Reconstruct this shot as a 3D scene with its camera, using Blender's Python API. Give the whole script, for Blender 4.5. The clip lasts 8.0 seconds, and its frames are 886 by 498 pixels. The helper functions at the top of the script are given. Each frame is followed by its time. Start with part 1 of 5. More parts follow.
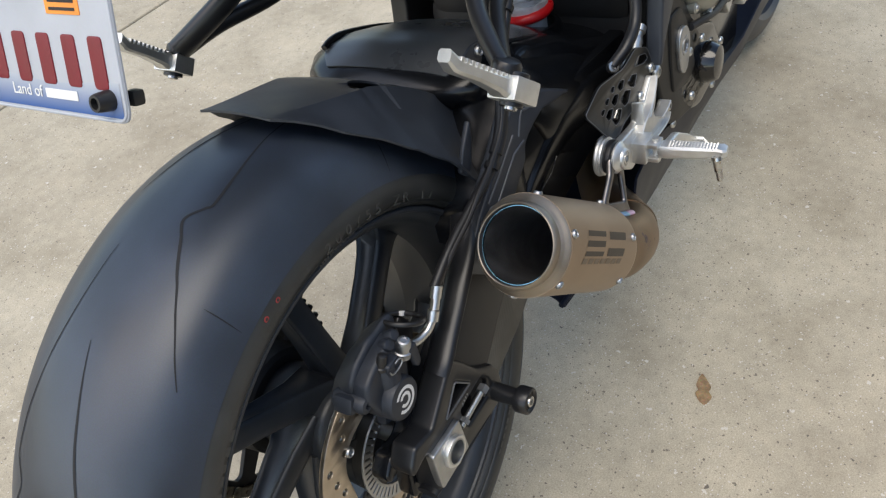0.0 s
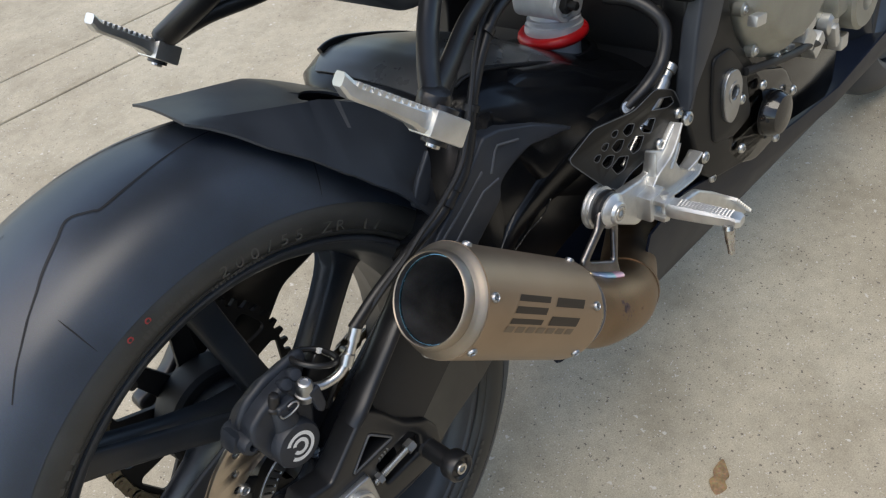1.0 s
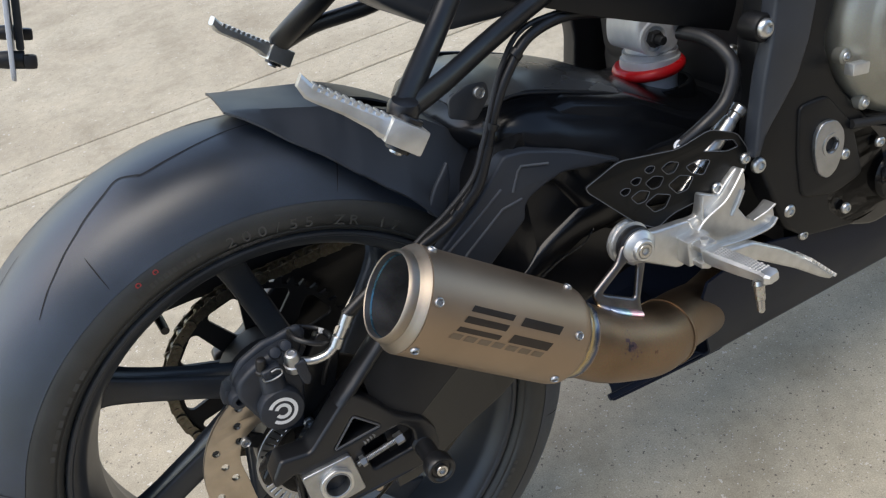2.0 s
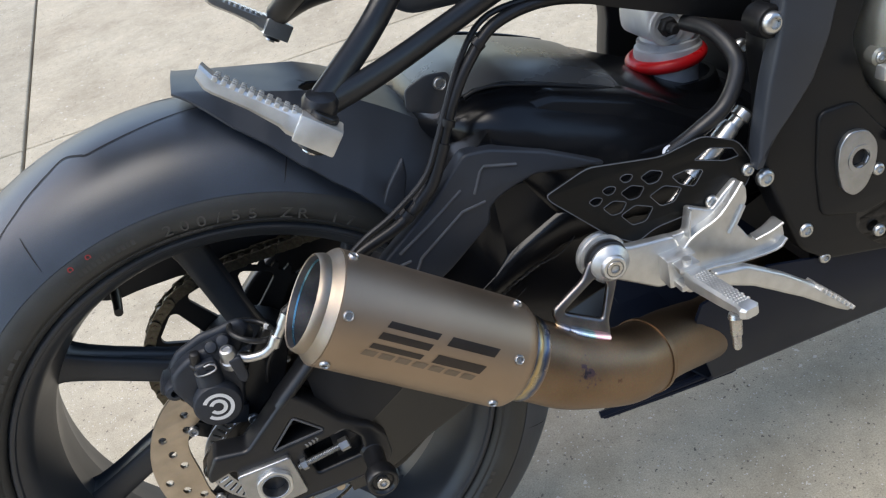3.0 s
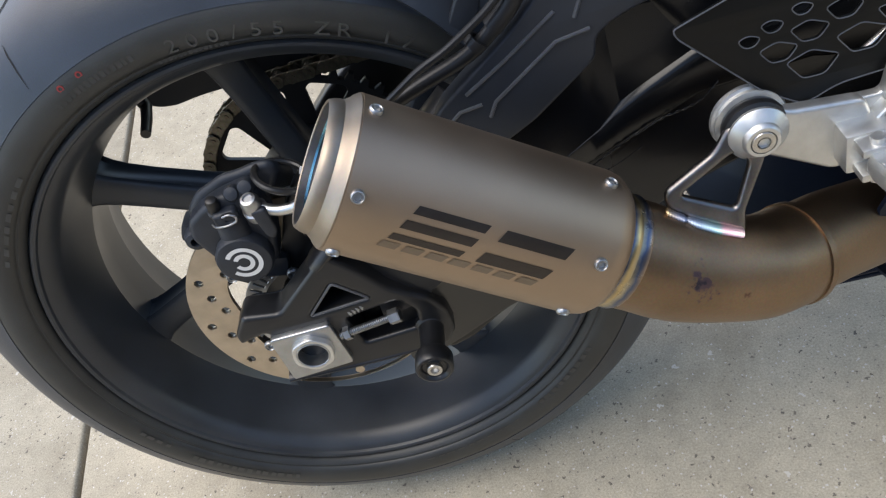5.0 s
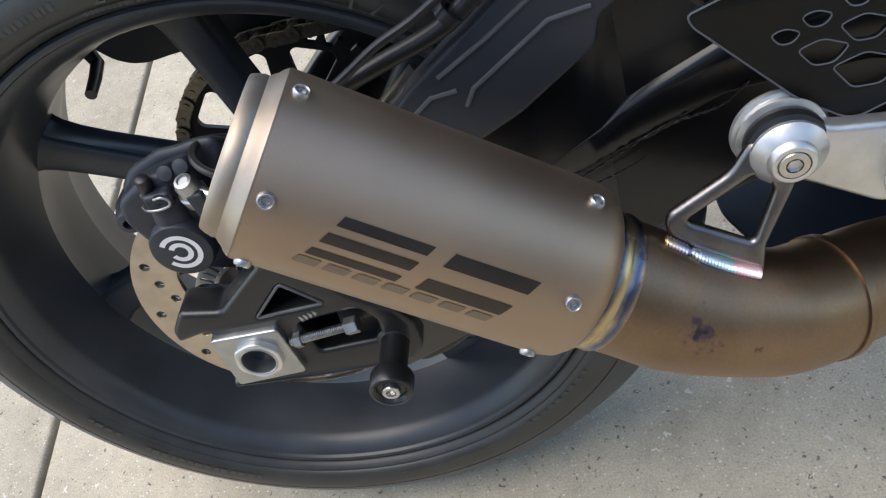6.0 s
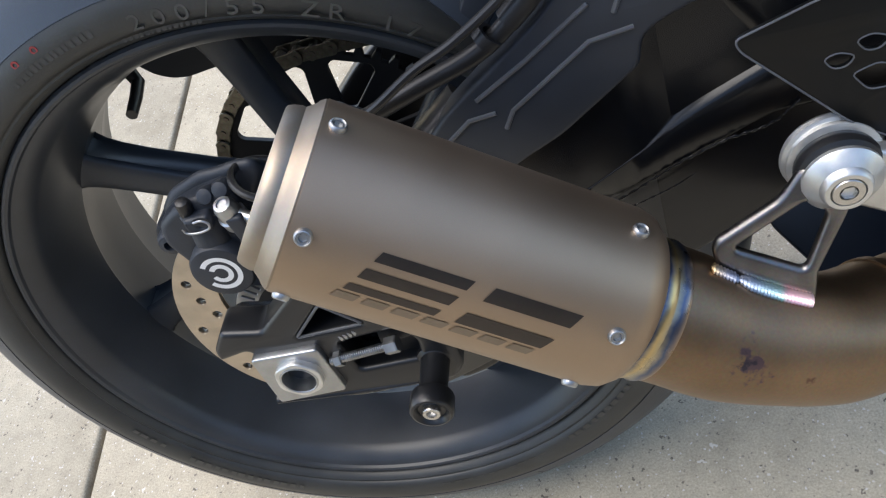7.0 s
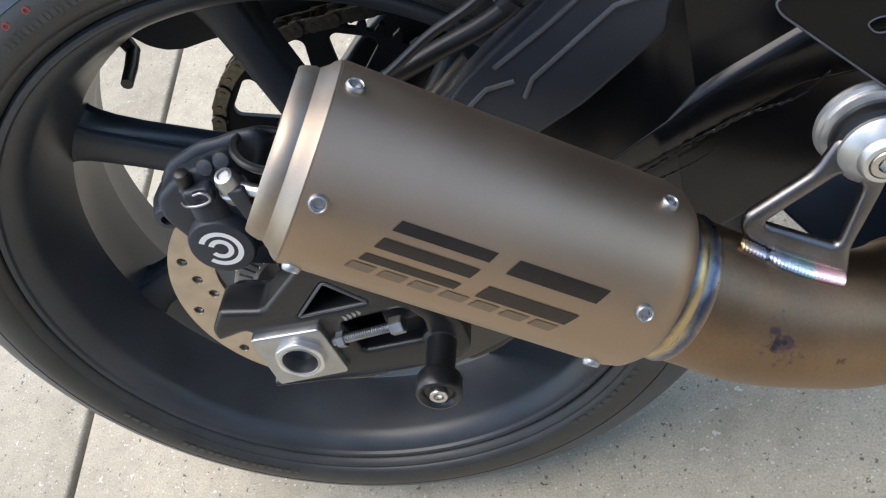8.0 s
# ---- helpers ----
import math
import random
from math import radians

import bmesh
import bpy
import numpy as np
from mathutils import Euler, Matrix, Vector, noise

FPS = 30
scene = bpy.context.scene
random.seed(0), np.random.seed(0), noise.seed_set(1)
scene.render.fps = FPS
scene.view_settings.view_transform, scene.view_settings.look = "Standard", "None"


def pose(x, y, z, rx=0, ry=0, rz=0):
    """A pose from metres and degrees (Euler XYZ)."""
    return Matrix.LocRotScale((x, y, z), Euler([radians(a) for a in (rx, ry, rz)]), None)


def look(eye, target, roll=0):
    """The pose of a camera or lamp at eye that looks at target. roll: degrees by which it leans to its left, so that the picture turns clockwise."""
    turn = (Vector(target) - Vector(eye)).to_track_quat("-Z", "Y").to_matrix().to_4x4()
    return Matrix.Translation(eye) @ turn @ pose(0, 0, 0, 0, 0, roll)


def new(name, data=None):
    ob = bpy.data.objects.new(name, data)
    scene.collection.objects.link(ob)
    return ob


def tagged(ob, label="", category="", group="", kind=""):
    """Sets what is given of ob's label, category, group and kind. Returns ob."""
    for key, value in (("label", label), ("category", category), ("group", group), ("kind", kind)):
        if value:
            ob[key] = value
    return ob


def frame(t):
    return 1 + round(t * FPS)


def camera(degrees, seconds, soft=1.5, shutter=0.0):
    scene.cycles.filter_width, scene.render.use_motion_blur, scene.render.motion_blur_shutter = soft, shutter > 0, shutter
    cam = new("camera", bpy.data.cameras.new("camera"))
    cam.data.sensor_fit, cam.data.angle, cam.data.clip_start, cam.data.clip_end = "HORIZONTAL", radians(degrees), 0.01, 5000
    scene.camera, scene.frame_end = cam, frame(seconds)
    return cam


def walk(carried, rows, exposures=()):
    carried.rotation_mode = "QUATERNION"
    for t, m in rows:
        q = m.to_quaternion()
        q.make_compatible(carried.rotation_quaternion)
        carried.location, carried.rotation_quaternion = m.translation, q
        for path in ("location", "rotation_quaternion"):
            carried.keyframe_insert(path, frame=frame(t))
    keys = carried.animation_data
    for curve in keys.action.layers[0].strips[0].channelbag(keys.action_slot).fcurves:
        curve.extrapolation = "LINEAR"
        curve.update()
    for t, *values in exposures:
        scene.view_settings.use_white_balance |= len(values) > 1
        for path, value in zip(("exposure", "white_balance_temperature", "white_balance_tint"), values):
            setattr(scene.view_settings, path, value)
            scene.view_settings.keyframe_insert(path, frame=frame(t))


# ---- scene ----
LEAN = -7.43
AXLE_HEIGHT = 0.3241
cam = camera(55.54, 8.0, soft=1.25)
PATH = [
    (0.0, -0.3769, -0.4526, 1.0462, 47.807, 5.585, -59.991),
    (0.5, -0.2638, -0.4938, 1.0274, 48.554, 4.850, -53.568),
    (1.0, -0.2057, -0.5423, 1.0027, 49.031, 5.402, -47.438),
    (1.2, -0.1799, -0.5804, 0.9990, 49.737, 6.421, -43.327),
    (2.3, 0.0088, -0.7303, 0.9713, 54.102, 9.905, -24.282),
    (2.5, 0.0429, -0.7094, 0.9657, 53.420, 9.518, -23.300),
    (3.0, 0.1156, -0.7103, 0.9475, 52.671, 11.780, -18.548),
    (3.5, 0.1725, -0.7223, 0.9393, 53.438, 15.632, -10.842),
    (4.0, 0.1662, -0.6488, 0.9200, 49.342, 17.351, -10.512),
    (4.5, 0.1691, -0.5861, 0.8939, 42.883, 18.307, -10.532),
    (5.0, 0.2133, -0.5545, 0.8602, 40.013, 16.406, -6.639),
    (5.2, 0.2289, -0.5377, 0.8459, 39.750, 15.757, -4.599),
    (6.3, 0.2548, -0.4662, 0.7899, 39.333, 16.642, -0.529),
    (6.5, 0.2530, -0.4617, 0.7952, 39.357, 17.163, -0.142),
    (7.0, 0.2567, -0.4606, 0.8020, 39.145, 18.363, 0.548),
    (7.5, 0.2615, -0.4627, 0.8039, 38.712, 17.692, 0.064),
    (8.0, 0.2363, -0.4556, 0.7874, 38.461, 17.226, 0.325),
]
EXPOSURES = [(0.0, 1.02, 7200, 9), (0.5, 0.93, 7200, 9), (1.0, 0.95, 7200, 9), (2.5, 1.16, 7000, 10), (3.5, 1.31, 6850, 10), (4.4, 1.17, 6900, 10), (5.0, 1.26, 6950, 10), (7.0, 1.44, 6800, 10), (8.0, 1.50, 6800, 10)]
walk(cam, [(t, pose(x, y, z, rx, ry, rz)) for t, x, y, z, rx, ry, rz in PATH], EXPOSURES)

# ---- light: open shade under a bright sky ----
world = bpy.data.worlds.new("sky")
scene.world = world
world.use_nodes = True
wn = world.node_tree.nodes
sky = wn.new("ShaderNodeTexSky")
sky.sky_type, sky.sun_disc = "NISHITA", False
sky.sun_elevation, sky.sun_rotation = radians(48), radians(-60)
world.node_tree.links.new(sky.outputs[0], wn["Background"].inputs[0])
wn["Background"].inputs[1].default_value = 0.15
sun = new("sun", bpy.data.lights.new("sun", "SUN"))
sun.data.energy, sun.data.angle, sun.data.color = 1.0, radians(38), (1.0, 0.95, 0.88)
sun.matrix_world = look((-1.4, -0.8, 4.5), (0, 0, 0))

# ---- materials ----
def mat(name, col, rough=0.5, metal=0.0, var=0.15, scale=30, bump=0.0, bscale=600, rvar=0.12, tint=None, coat=0.0, spec=0.5):
    """Base colour with broad and fine variation, uneven roughness and fine relief, in metres of the object."""
    m = bpy.data.materials.new(name)
    m.use_nodes = True
    nt = m.node_tree
    n, l = nt.nodes, nt.links
    b = n["Principled BSDF"]
    b.inputs["Metallic"].default_value = metal
    b.inputs["Specular IOR Level"].default_value = spec
    b.inputs["Coat Weight"].default_value = coat
    b.inputs["Coat Roughness"].default_value = 0.08
    tc = n.new("ShaderNodeTexCoord")
    n1 = n.new("ShaderNodeTexNoise")
    n1.inputs["Scale"].default_value, n1.inputs["Detail"].default_value = scale, 6
    n2 = n.new("ShaderNodeTexNoise")
    n2.inputs["Scale"].default_value, n2.inputs["Detail"].default_value = bscale, 3
    for q in (n1, n2):
        l.new(tc.outputs["Object"], q.inputs["Vector"])
    r1 = n.new("ShaderNodeValToRGB")
    r1.color_ramp.elements[0].position, r1.color_ramp.elements[1].position = 0.3, 0.72
    lo = [c * (1 - var) for c in col]
    hi = tint or [min(1, c * (1 + var)) for c in col]
    r1.color_ramp.elements[0].color, r1.color_ramp.elements[1].color = (*lo, 1), (*hi, 1)
    l.new(n1.outputs["Fac"], r1.inputs["Fac"])
    mx = n.new("ShaderNodeMix")
    mx.data_type, mx.blend_type = "RGBA", "OVERLAY"
    mx.inputs[0].default_value = min(0.5, var)
    l.new(r1.outputs["Color"], mx.inputs[6])
    l.new(n2.outputs["Color"], mx.inputs[7])
    l.new(mx.outputs[2], b.inputs["Base Color"])
    mr = n.new("ShaderNodeMapRange")
    mr.inputs[3].default_value, mr.inputs[4].default_value = max(0.02, rough - rvar), min(1, rough + rvar)
    l.new(n1.outputs["Fac"], mr.inputs[0])
    l.new(mr.outputs[0], b.inputs["Roughness"])
    if bump:
        bp = n.new("ShaderNodeBump")
        bp.inputs["Strength"].default_value, bp.inputs["Distance"].default_value = 1.0, bump
        l.new(n2.outputs["Fac"], bp.inputs["Height"])
        l.new(bp.outputs[0], b.inputs["Normal"])
    return m


RUBBER = mat("tread_rubber", (0.022, 0.028, 0.038), 0.40, spec=0.6, var=0.35, scale=9, tint=(0.034, 0.046, 0.068), bump=0.00006, bscale=900, rvar=0.1)
SIDEWALL = mat("sidewall_rubber", (0.031, 0.032, 0.031), 0.46, var=0.25, scale=25, bump=0.00006, bscale=700)
GROOVE = mat("groove_rubber", (0.008, 0.008, 0.009), 0.8)
RIM = mat("black_wheel_paint", (0.034, 0.038, 0.044), 0.38, var=0.2, scale=18, bump=0.00003, bscale=500)
GLOSS = mat("black_gloss_paint", (0.006, 0.006, 0.007), 0.15, var=0.2, scale=20, rvar=0.06, coat=0.3)
SATIN = mat("black_satin_metal", (0.011, 0.0115, 0.013), 0.34, var=0.2, scale=24, bump=0.00002)
MATTE = mat("matte_black_plastic", (0.026, 0.031, 0.040), 0.44, var=0.15, scale=20, bump=0.00004, bscale=1200)
CAST = mat("black_cast_caliper", (0.016, 0.020, 0.028), 0.5, var=0.25, scale=60, bump=0.00012, bscale=900)
CABLE = mat("black_cable", (0.012, 0.012, 0.013), 0.4, var=0.2)
DARK = mat("dark_void_metal", (0.013, 0.013, 0.014), 0.6)
ALU = mat("bare_aluminium", (0.62, 0.62, 0.60), 0.34, 1.0, var=0.12, scale=60, bump=0.00002, rvar=0.1)
ALUCAST = mat("cast_aluminium", (0.66, 0.66, 0.64), 0.42, 0.9, var=0.1, scale=80, bump=0.00006, bscale=900)
ENGINE = mat("engine_alloy_paint", (0.34, 0.34, 0.30), 0.45, 0.7, var=0.12, scale=30, bump=0.00004)
STEEL = mat("bright_steel", (0.56, 0.55, 0.53), 0.28, 1.0, var=0.15, scale=120)
AXLESTEEL = mat("anodised_grey_axle", (0.42, 0.43, 0.44), 0.4, 1.0, var=0.12, scale=80)
DISC = mat("brake_disc_steel", (0.50, 0.43, 0.35), 0.36, 1.0, var=0.15, scale=50, bump=0.00002, bscale=1500)
TITAN = mat("brushed_titanium", (0.375, 0.287, 0.210), 0.49, 1.0, var=0.1, scale=12, bump=0.00001, bscale=1800, rvar=0.06)
PIPE = mat("heat_browned_titanium", (0.245, 0.172, 0.113), 0.42, 1.0, var=0.22, scale=14, rvar=0.08)
RING = mat("polished_titanium", (0.34, 0.29, 0.235), 0.48, 1.0, var=0.1, scale=40)
INNER = mat("sooty_outlet", (0.10, 0.10, 0.105), 0.45, 0.8, var=0.3, scale=60)
WELD = mat("blued_weld", (0.25, 0.30, 0.42), 0.3, 1.0, var=0.4, scale=120, tint=(0.75, 0.55, 0.30))
FOOTWELD = mat("rainbow_weld", (0.5, 0.5, 0.5), 0.42, 1.0, var=0.3, scale=160, bump=0.0002, bscale=700)
wn, wl = FOOTWELD.node_tree.nodes, FOOTWELD.node_tree.links
wtc, wsep, wmap, wramp = wn.new("ShaderNodeTexCoord"), wn.new("ShaderNodeSeparateXYZ"), wn.new("ShaderNodeMapRange"), wn.new("ShaderNodeValToRGB")
wmap.inputs[1].default_value, wmap.inputs[2].default_value = 0.272, 0.324
wl.new(wtc.outputs["Object"], wsep.inputs[0])
wl.new(wsep.outputs[0], wmap.inputs[0])
wl.new(wmap.outputs[0], wramp.inputs[0])
stops = wramp.color_ramp.elements
stops[0].color, stops[1].color = (0.24, 0.15, 0.05, 1), (0.28, 0.17, 0.12, 1)
for p_, c_ in ((0.20, (0.16, 0.08, 0.02)), (0.28, (0.02, 0.03, 0.07)), (0.50, (0.06, 0.10, 0.17)), (0.66, (0.07, 0.18, 0.17)), (0.80, (0.27, 0.09, 0.18))):
    stops.new(p_).color = (*c_, 1)
wl.new(wramp.outputs[0], wn["Principled BSDF"].inputs["Base Color"])
RED = mat("red_spring_paint", (0.62, 0.010, 0.014), 0.3, var=0.1)
PRINT = mat("etched_dark_print", (0.072, 0.064, 0.060), 0.42, 1.0, var=0.1)
PALEPRINT = mat("etched_pale_print", (0.235, 0.195, 0.155), 0.5, 1.0, var=0.1)
for m_ in (TITAN, PRINT, PALEPRINT):
    m_.node_tree.nodes["Principled BSDF"].inputs["Coat Weight"].default_value = 0.12
    m_.node_tree.nodes["Principled BSDF"].inputs["Coat Roughness"].default_value = 0.38
WHITE = mat("white_print", (0.75, 0.75, 0.74), 0.5, var=0.04)
CHAIN = mat("oily_chain_steel", (0.20, 0.18, 0.14), 0.4, 0.9, var=0.3, scale=200)
PLATEWHITE = mat("plate_white", (0.42, 0.44, 0.48), 0.45, var=0.05)
PLATERED = mat("plate_red", (0.17, 0.004, 0.012), 0.45, var=0.1)
ORANGE = mat("sticker_orange", (0.85, 0.28, 0.04), 0.5, var=0.1)
REDDOT = mat("red_paint_dot", (0.28, 0.035, 0.035), 0.6, var=0.2)
LEAF = mat("dry_leaf", (0.27, 0.17, 0.085), 0.8, var=0.4, scale=120, bump=0.0004, bscale=300)
SIDEMARK = mat("raised_sidewall_rubber", (0.056, 0.056, 0.052), 0.45, var=0.3, scale=60)
PANBLACK = mat("blue_black_pan", (0.0100, 0.0140, 0.0260), 0.40, spec=0.12, var=0.2, scale=12)
BLUEFADE = bpy.data.materials.new("plate_blue_fade")
BLUEFADE.use_nodes = True
fn, fl = BLUEFADE.node_tree.nodes, BLUEFADE.node_tree.links
ftc, fsep, framp = fn.new("ShaderNodeTexCoord"), fn.new("ShaderNodeSeparateXYZ"), fn.new("ShaderNodeValToRGB")
fmap = fn.new("ShaderNodeMapRange")
fmap.inputs[1].default_value, fmap.inputs[2].default_value = 0.436, 0.458
fl.new(ftc.outputs["Object"], fsep.inputs[0])
fl.new(fsep.outputs[2], fmap.inputs[0])
fl.new(fmap.outputs[0], framp.inputs[0])
framp.color_ramp.elements[0].color, framp.color_ramp.elements[1].color = (0.010, 0.075, 0.27, 1), (0.44, 0.47, 0.51, 1)
fl.new(framp.outputs[0], fn["Principled BSDF"].inputs["Base Color"])
fn["Principled BSDF"].inputs["Roughness"].default_value = 0.45
BED = mat("earth_bed", (0.12, 0.10, 0.08), 0.95, var=0.3, scale=8, bump=0.002, bscale=120)


def concrete():
    """Broom-worn concrete: broad stains, fine sand, small dark and pale stones, pits."""
    m = bpy.data.materials.new("concrete")
    m.use_nodes = True
    n, l = m.node_tree.nodes, m.node_tree.links
    b = n["Principled BSDF"]
    b.inputs["Roughness"].default_value = 0.88
    b.inputs["Specular IOR Level"].default_value = 0.25
    tc = n.new("ShaderNodeTexCoord")

    def noise_at(scale, detail, rough=0.55):
        q = n.new("ShaderNodeTexNoise")
        q.inputs["Scale"].default_value, q.inputs["Detail"].default_value, q.inputs["Roughness"].default_value = scale, detail, rough
        l.new(tc.outputs["Object"], q.inputs["Vector"])
        return q

    def ramp(src, stops):
        q = n.new("ShaderNodeValToRGB")
        el = q.color_ramp.elements
        el[0].position, el[0].color = stops[0][0], (*stops[0][1], 1)
        el[1].position, el[1].color = stops[-1][0], (*stops[-1][1], 1)
        for p, c in stops[1:-1]:
            e = el.new(p)
            e.color = (*c, 1)
        l.new(src, q.inputs["Fac"])
        return q

    def blend(kind, fac, a, c):
        q = n.new("ShaderNodeMix")
        q.data_type, q.blend_type = "RGBA", kind
        if isinstance(fac, float):
            q.inputs[0].default_value = fac
        else:
            l.new(fac, q.inputs[0])
        l.new(a, q.inputs[6])
        if isinstance(c, tuple):
            q.inputs[7].default_value = (*c, 1)
        else:
            l.new(c, q.inputs[7])
        return q.outputs[2]

    broad = ramp(noise_at(1.7, 5).outputs["Fac"], [(0.3, (0.368, 0.316, 0.236)), (0.5, (0.430, 0.376, 0.284)), (0.72, (0.480, 0.426, 0.328))])
    mid = ramp(noise_at(38, 6, 0.7).outputs["Fac"], [(0.32, (0.40, 0.40, 0.40)), (0.5, (0.5, 0.5, 0.5)), (0.7, (0.59, 0.59, 0.585))])
    sand = ramp(noise_at(430, 4, 0.85).outputs["Fac"], [(0.30, (0.20, 0.20, 0.20)), (0.5, (0.5, 0.5, 0.5)), (0.72, (0.80, 0.80, 0.79))])
    col = blend("OVERLAY", 0.55, broad.outputs[0], mid.outputs[0])
    col = blend("OVERLAY", 0.55, col, sand.outputs[0])
    blot = ramp(noise_at(6.5, 5, 0.6).outputs["Fac"], [(0.34, (0.415, 0.41, 0.40)), (0.5, (0.5, 0.5, 0.5)), (0.66, (0.555, 0.55, 0.545))])
    col = blend("OVERLAY", 0.8, col, blot.outputs[0])

    def stones(scale, size, keep):
        """A mask of scattered specks: cells whose random value passes, within a small radius."""
        v = n.new("ShaderNodeTexVoronoi")
        v.inputs["Scale"].default_value = scale
        wob = n.new("ShaderNodeTexNoise")
        wob.inputs["Scale"].default_value = scale * 2.2
        l.new(tc.outputs["Object"], wob.inputs["Vector"])
        add = n.new("ShaderNodeVectorMath")
        add.operation = "MULTIPLY_ADD"
        add.inputs[1].default_value = (0.9 / scale,) * 3
        l.new(wob.outputs["Color"], add.inputs[0])
        l.new(tc.outputs["Object"], add.inputs[2])
        l.new(add.outputs[0], v.inputs["Vector"])
        near = n.new("ShaderNodeMath")
        near.operation = "LESS_THAN"
        near.inputs[1].default_value = size
        l.new(v.outputs["Distance"], near.inputs[0])
        sep = n.new("ShaderNodeSeparateColor")
        l.new(v.outputs["Color"], sep.inputs[0])
        pick = n.new("ShaderNodeMath")
        pick.operation = "LESS_THAN"
        pick.inputs[1].default_value = keep
        l.new(sep.outputs[0], pick.inputs[0])
        both = n.new("ShaderNodeMath")
        both.operation = "MULTIPLY"
        l.new(near.outputs[0], both.inputs[0])
        l.new(pick.outputs[0], both.inputs[1])
        return both.outputs[0]

    col = blend("MIX", stones(230, 0.26, 0.16), col, (0.27, 0.235, 0.19))
    col = blend("MIX", stones(150, 0.24, 0.10), col, (0.18, 0.155, 0.125))
    col = blend("MIX", stones(85, 0.19, 0.08), col, (0.20, 0.173, 0.138))
    col = blend("MIX", stones(48, 0.13, 0.045), col, (0.155, 0.135, 0.112))
    col = blend("MIX", stones(70, 0.22, 0.05), col, (0.60, 0.56, 0.49))
    col = blend("MIX", stones(260, 0.28, 0.12), col, (0.62, 0.58, 0.52))
    l.new(col, b.inputs["Base Color"])
    bump = n.new("ShaderNodeBump")
    bump.inputs["Strength"].default_value, bump.inputs["Distance"].default_value = 0.6, 0.0012
    l.new(noise_at(420, 4, 0.75).outputs["Fac"], bump.inputs["Height"])
    bump2 = n.new("ShaderNodeBump")
    bump2.inputs["Strength"].default_value, bump2.inputs["Distance"].default_value = 0.5, 0.004
    l.new(noise_at(30, 4).outputs["Fac"], bump2.inputs["Height"])
    l.new(bump.outputs[0], bump2.inputs["Normal"])
    l.new(bump2.outputs[0], b.inputs["Normal"])
    return m


CONC = concrete()
circle_at = lambda x, z, r, n=24: [(x + r * math.cos(2 * math.pi * i / n), z + r * math.sin(2 * math.pi * i / n)) for i in range(n)]

SHOCKGREY = mat("grey_anodised_shock", (0.62, 0.63, 0.65), 0.42, 0.3, var=0.1, scale=50)
GUARD = mat("black_anodised_guard", (0.0040, 0.0044, 0.0046), 0.36, spec=0.22, var=0.2, scale=40)
# grey of the added, unseen wall; sets how dark its reflection is
SIDING = mat("unseen_wall_siding", (0.17, 0.16, 0.155), 0.7, var=0.15, scale=6)

BODY = mat("black_body_enamel", (0.0045, 0.0052, 0.0068), 0.24, spec=0.38, var=0.25, scale=9, rvar=0.06)


def heat_bands(m, axis, start, length, stops):
    """Lays colour bands along an axis of the part, as heat leaves them beside a weld."""
    n, l = m.node_tree.nodes, m.node_tree.links
    tc, dot, mr, rp = n.new("ShaderNodeTexCoord"), n.new("ShaderNodeVectorMath"), n.new("ShaderNodeMapRange"), n.new("ShaderNodeValToRGB")
    dot.operation = "DOT_PRODUCT"
    dot.inputs[1].default_value = axis
    wob, add = n.new("ShaderNodeTexNoise"), n.new("ShaderNodeMath")
    wob.inputs["Scale"].default_value, wob.inputs["Detail"].default_value = 90, 3
    add.operation = "MULTIPLY_ADD"
    add.inputs[1].default_value = length * 0.35
    l.new(tc.outputs["Object"], dot.inputs[0])
    l.new(tc.outputs["Object"], wob.inputs["Vector"])
    l.new(wob.outputs["Fac"], add.inputs[0])
    l.new(dot.outputs["Value"], add.inputs[2])
    l.new(add.outputs[0], mr.inputs[0])
    mr.inputs[1].default_value, mr.inputs[2].default_value = start + length * 0.17, start + length * 1.17
    l.new(mr.outputs[0], rp.inputs[0])
    el = rp.color_ramp.elements
    el[0].position, el[0].color = stops[0][0], (*stops[0][1], 1)
    el[1].position, el[1].color = stops[-1][0], (*stops[-1][1], 1)
    for p, c in stops[1:-1]:
        el.new(p).color = (*c, 1)
    l.new(rp.outputs[0], n["Principled BSDF"].inputs["Base Color"])


